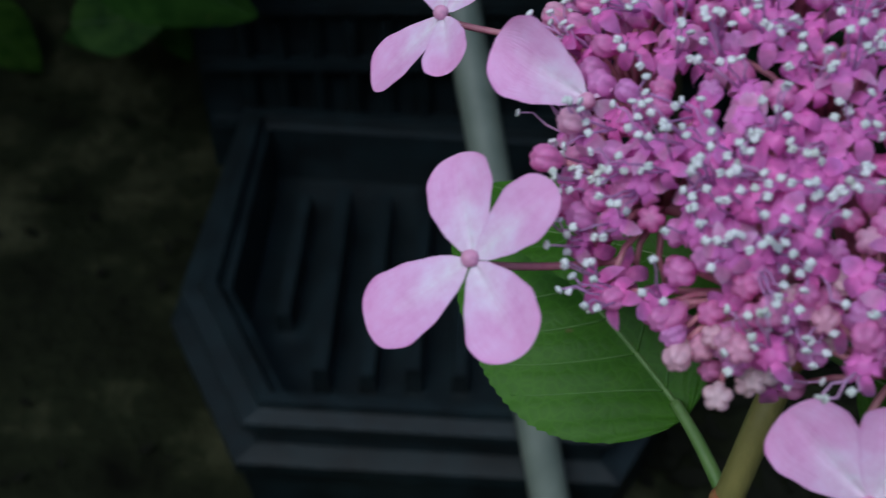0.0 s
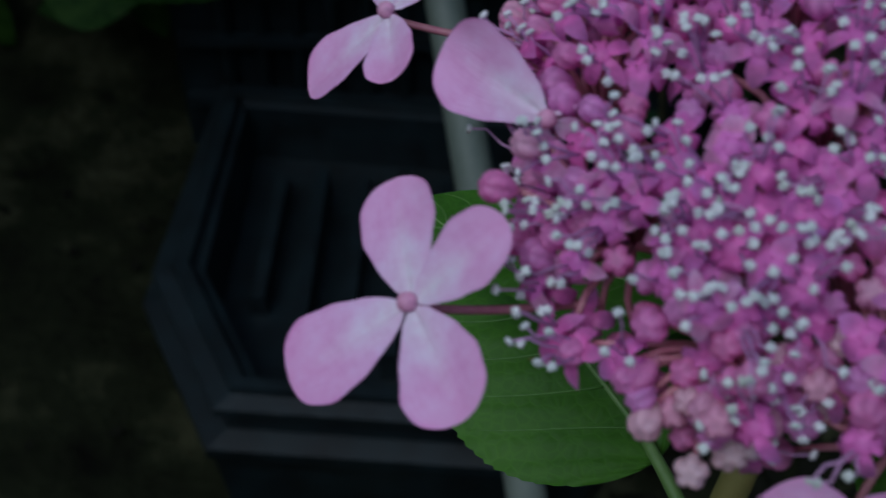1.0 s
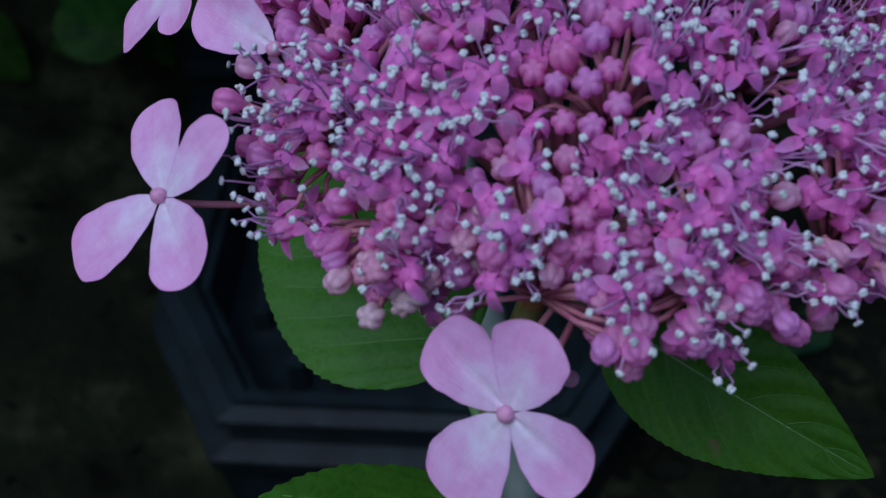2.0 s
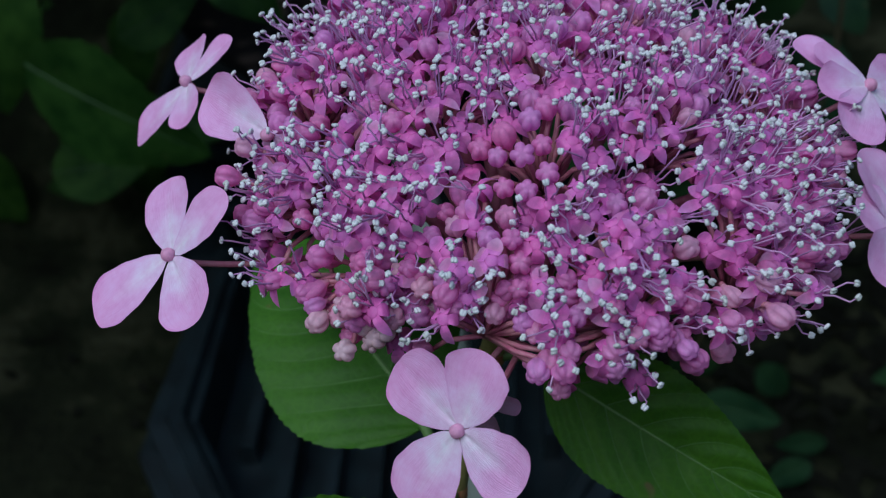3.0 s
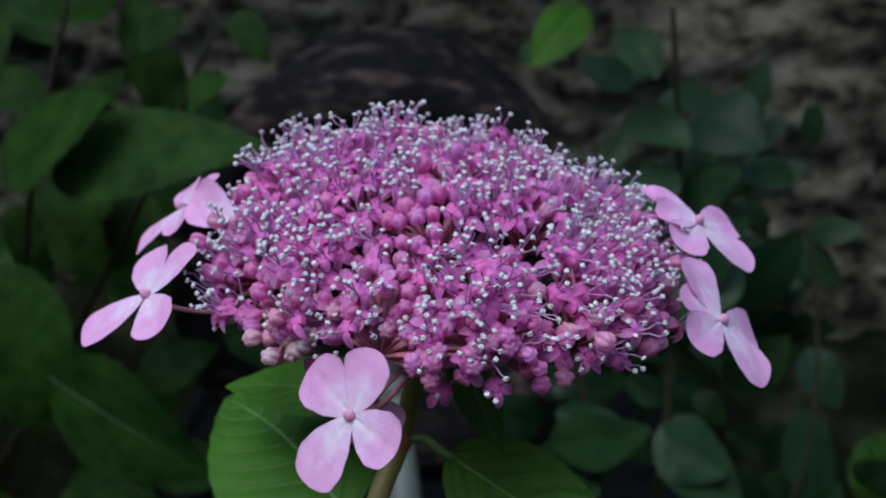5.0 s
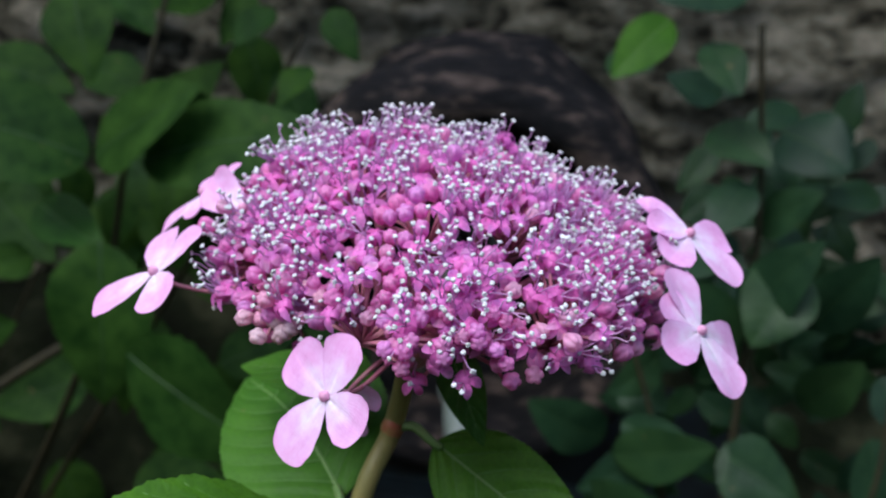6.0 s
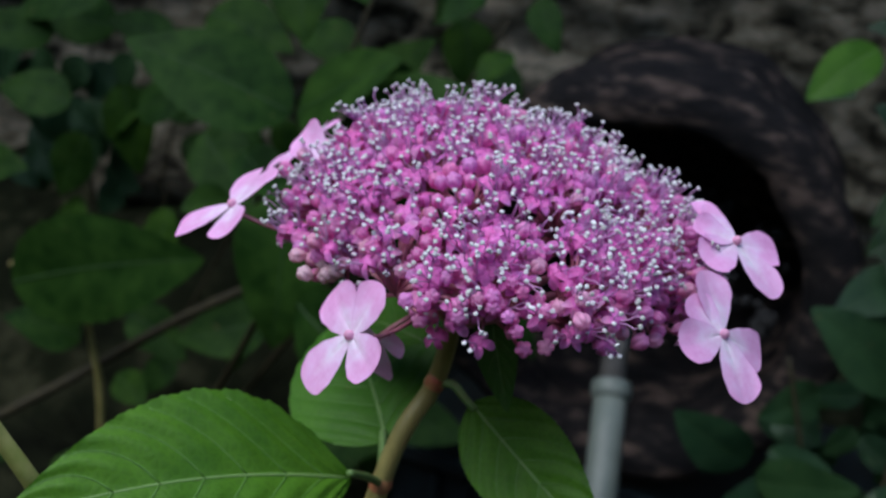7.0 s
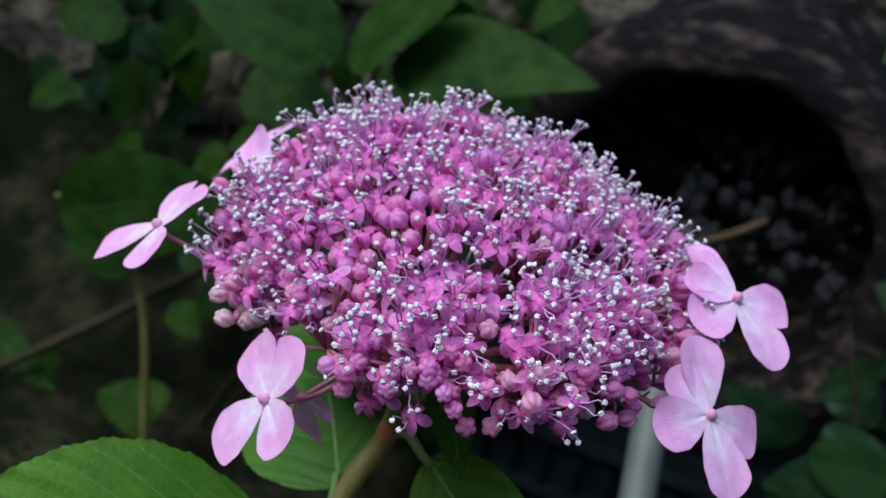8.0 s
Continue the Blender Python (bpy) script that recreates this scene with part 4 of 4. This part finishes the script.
# brighter LEAF green stands for the light on this one shrub leaf
far_leaf(right_shrub, (0.181, 1.050, 0.606), (0.132, 1.000, 0.558), 0.046, LEAF)
far_leaf(right_shrub, (0.254, 1.080, 0.632), (0.167, 1.050, 0.625), 0.034, SHRUB_LEAF)
far_leaf(right_shrub, (0.219, 1.080, 0.581), (0.251, 1.030, 0.543), 0.045, SHRUB_LEAF)
far_leaf(right_shrub, (0.230, 1.100, 0.491), (0.290, 1.050, 0.478), 0.052, SHRUB_LEAF)
far_leaf(right_shrub, (0.309, 1.150, 0.486), (0.373, 1.100, 0.467), 0.079, SHRUB_LEAF)
far_leaf(right_shrub, (0.275, 1.080, 0.446), (0.240, 1.030, 0.402), 0.049, SHRUB_LEAF)
far_leaf(right_shrub, (0.289, 1.100, 0.394), (0.339, 1.050, 0.450), 0.047, SHRUB_LEAF)
far_leaf(right_shrub, (0.286, 1.050, 0.301), (0.337, 1.000, 0.413), 0.063, SHRUB_LEAF)
far_leaf(right_shrub, (0.356, 1.100, 0.289), (0.405, 1.050, 0.387), 0.063, SHRUB_LEAF)
far_leaf(right_shrub, (0.207, 1.050, 0.262), (0.160, 1.000, 0.238), 0.044, SHRUB_LEAF)
far_leaf(right_shrub, (0.222, 1.030, 0.164), (0.138, 0.980, 0.136), 0.053, SHRUB_LEAF)
far_leaf(right_shrub, (0.366, 1.120, 0.190), (0.412, 1.080, 0.261), 0.060, SHRUB_LEAF)
far_leaf(right_shrub, (0.289, 1.050, 0.292), (0.186, 1.000, 0.363), 0.069, SHRUB_LEAF)
far_leaf(right_shrub, (0.270, 1.080, 0.388), (0.202, 1.020, 0.360), 0.052, SHRUB_LEAF)
far_leaf(right_shrub, (0.158, 1.000, 0.187), (0.085, 0.950, 0.239), 0.057, SHRUB_LEAF)
far_leaf(right_shrub, (0.167, 1.000, 0.170), (0.259, 0.950, 0.214), 0.058, SHRUB_LEAF)
far_leaf(right_shrub, (0.171, 1.080, 0.226), (0.217, 1.050, 0.202), 0.052, SHRUB_LEAF)
far_leaf(right_shrub, (0.330, 1.050, 0.372), (0.289, 1.000, 0.306), 0.075, SHRUB_LEAF)
far_leaf(right_shrub, (0.271, 1.000, 0.186), (0.335, 0.950, 0.170), 0.070, SHRUB_LEAF)
far_leaf(right_shrub, (0.141, 1.000, 0.112), (0.212, 0.950, 0.145), 0.059, SHRUB_LEAF)
far_leaf(right_shrub, (0.276, 1.000, 0.197), (0.356, 0.950, 0.124), 0.066, SHRUB_LEAF)
far_leaf(right_shrub, (0.172, 1.020, 0.199), (0.266, 0.980, 0.169), 0.049, SHRUB_LEAF)
far_leaf(right_shrub, (0.484, 1.000, 0.136), (0.507, 0.970, 0.177), 0.054, SHRUB_LEAF)
far_leaf(right_shrub, (0.432, 1.000, 0.083), (0.450, 0.970, 0.152), 0.042, SHRUB_LEAF)
far_leaf(right_shrub, (0.231, 1.300, 0.295), (0.308, 1.250, 0.291), 0.073, SHRUB_LEAF)
far_leaf(right_shrub, (0.332, 1.300, 0.252), (0.453, 1.200, 0.293), 0.087, SHRUB_LEAF)
far_leaf(right_shrub, (0.123, 1.150, 0.549), (0.170, 1.120, 0.548), 0.041, SHRUB_LEAF)

far_leaf(right_shrub, (0.437, 1.090, 0.178), (0.470, 1.050, 0.062), 0.060, SHRUB_LEAF)
far_leaf(right_shrub, (0.505, 1.060, 0.165), (0.545, 1.030, 0.070), 0.075, SHADED_LEAF, (0.1, -0.9, 0.3))
far_leaf(right_shrub, (0.440, 1.110, 0.240), (0.480, 1.080, 0.185), 0.050, SHRUB_LEAF)

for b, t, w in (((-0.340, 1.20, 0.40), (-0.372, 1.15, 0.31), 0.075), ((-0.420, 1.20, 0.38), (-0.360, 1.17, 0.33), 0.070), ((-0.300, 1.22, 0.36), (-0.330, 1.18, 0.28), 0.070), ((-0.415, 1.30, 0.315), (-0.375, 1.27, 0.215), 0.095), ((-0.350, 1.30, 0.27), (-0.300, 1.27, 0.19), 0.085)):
    far_leaf(left_hydrangea, b, t, w, SHADED_LEAF)

# a climber on the stone
climber = thing("climbing_plant", (-1.05, 1.70, GROUND), "small dark-leaved climber on the stone bank", "climbing plant")
rng = random.Random(91)
for k in range(30):
    b = Vector((rng.uniform(-1.33, -1.03), rng.uniform(1.66, 1.76), rng.uniform(0.03, 0.28)))
    a = rng.uniform(0, 6.28)
    ln = rng.uniform(0.065, 0.115)
    far_leaf(climber, b, b + Vector((math.cos(a), -0.2, math.sin(a) - 0.3)).normalized() * ln, ln * 0.75, SHRUB_LEAF)

# stems of the plants behind
stalk(left_hydrangea, [(-0.80, 1.45, -0.42), (-0.55, 1.25, 0.0), (-0.42, 1.12, 0.25), (-0.38, 1.10, 0.42), (-0.33, 1.12, 0.62)], 0.006, 0.003, WOOD)
stalk(left_hydrangea, [(-0.78, 1.45, -0.42), (-0.48, 1.28, 0.05), (-0.30, 1.16, 0.34), (-0.20, 1.15, 0.55)], 0.005, 0.003, WOOD)
stalk(left_hydrangea, [(-1.15, 0.93, -0.42), (-0.90, 0.98, -0.16), (-0.786, 1.0, -0.07), (-0.67, 1.05, 0.019), (-0.561, 1.1, 0.108), (-0.46, 1.13, 0.18)], 0.008, 0.006, WOOD)
stalk(left_hydrangea, [(-0.727, 0.990, 0.179), (-0.665, 1.030, 0.149), (-0.632, 1.030, 0.075), (-0.622, 1.040, -0.036), (-0.64, 1.08, -0.42)], 0.0025, 0.006, STEM)
stalk(right_shrub, [(0.30, 1.12, -0.42), (0.29, 1.08, 0.0), (0.291, 1.06, 0.179), (0.292, 1.08, 0.30), (0.290, 1.09, 0.42), (0.27, 1.10, 0.60)], 0.005, 0.003, WOOD)
stalk(right_shrub, [(0.30, 1.12, -0.42), (0.24, 1.05, 0.0), (0.21, 1.02, 0.18), (0.17, 1.02, 0.30)], 0.004, 0.002, WOOD)
stalk(right_shrub, [(0.31, 1.12, -0.42), (0.42, 1.05, 0.05), (0.44, 1.05, 0.22), (0.42, 1.08, 0.40)], 0.004, 0.002, WOOD)
stalk(right_shrub, [(0.299, 1.06, 0.313), (0.332, 1.08, 0.315), (0.37, 1.1, 0.305)], 0.003, 0.002, WOOD)
twig = thing("dry_twig", (-0.09, 1.42, 0.145), "short dry yellow-brown twig lying in the pot", "twig")
stalk(twig, [(-0.09, 1.42, 0.145), (-0.050, 1.38, 0.195), (-0.005, 1.36, 0.232), (0.034, 1.38, 0.258)], 0.006, 0.004, TWIG, "twig")

for k in range(3):
    stalk(climber, [(-1.1 + 0.05 * k, 1.72, GROUND), (-1.15 + 0.16 * k, 1.76, 0.0), (-1.2 + 0.2 * k, 1.76, 0.03), (-1.15 + 0.2 * k, 1.75, 0.28)], 0.004, 0.002, WOOD)

# darker leaves deeper in the two bushes; the low right ones stand in for shade
rng = random.Random(77)
for bush, count, mat, box, size in ((left_hydrangea, 30, SHADED_LEAF, (-1.05, -0.22, 1.28, 1.62, -0.25, 0.20), 0.12), (left_hydrangea, 34, SHADED_LEAF, (-0.95, -0.30, 1.25, 1.60, 0.18, 0.62), 0.12), (right_shrub, 36, SHRUB_LEAF, (0.20, 0.54, 1.22, 1.60, -0.30, 0.34), 0.070), (right_shrub, 26, SHRUB_LEAF, (0.32, 0.95, 0.62, 1.20, -0.38, -0.16), 0.075), (right_shrub, 84, SHRUB_LEAF, (0.24, 0.46, 1.20, 1.48, 0.12, 0.50), 0.060)):
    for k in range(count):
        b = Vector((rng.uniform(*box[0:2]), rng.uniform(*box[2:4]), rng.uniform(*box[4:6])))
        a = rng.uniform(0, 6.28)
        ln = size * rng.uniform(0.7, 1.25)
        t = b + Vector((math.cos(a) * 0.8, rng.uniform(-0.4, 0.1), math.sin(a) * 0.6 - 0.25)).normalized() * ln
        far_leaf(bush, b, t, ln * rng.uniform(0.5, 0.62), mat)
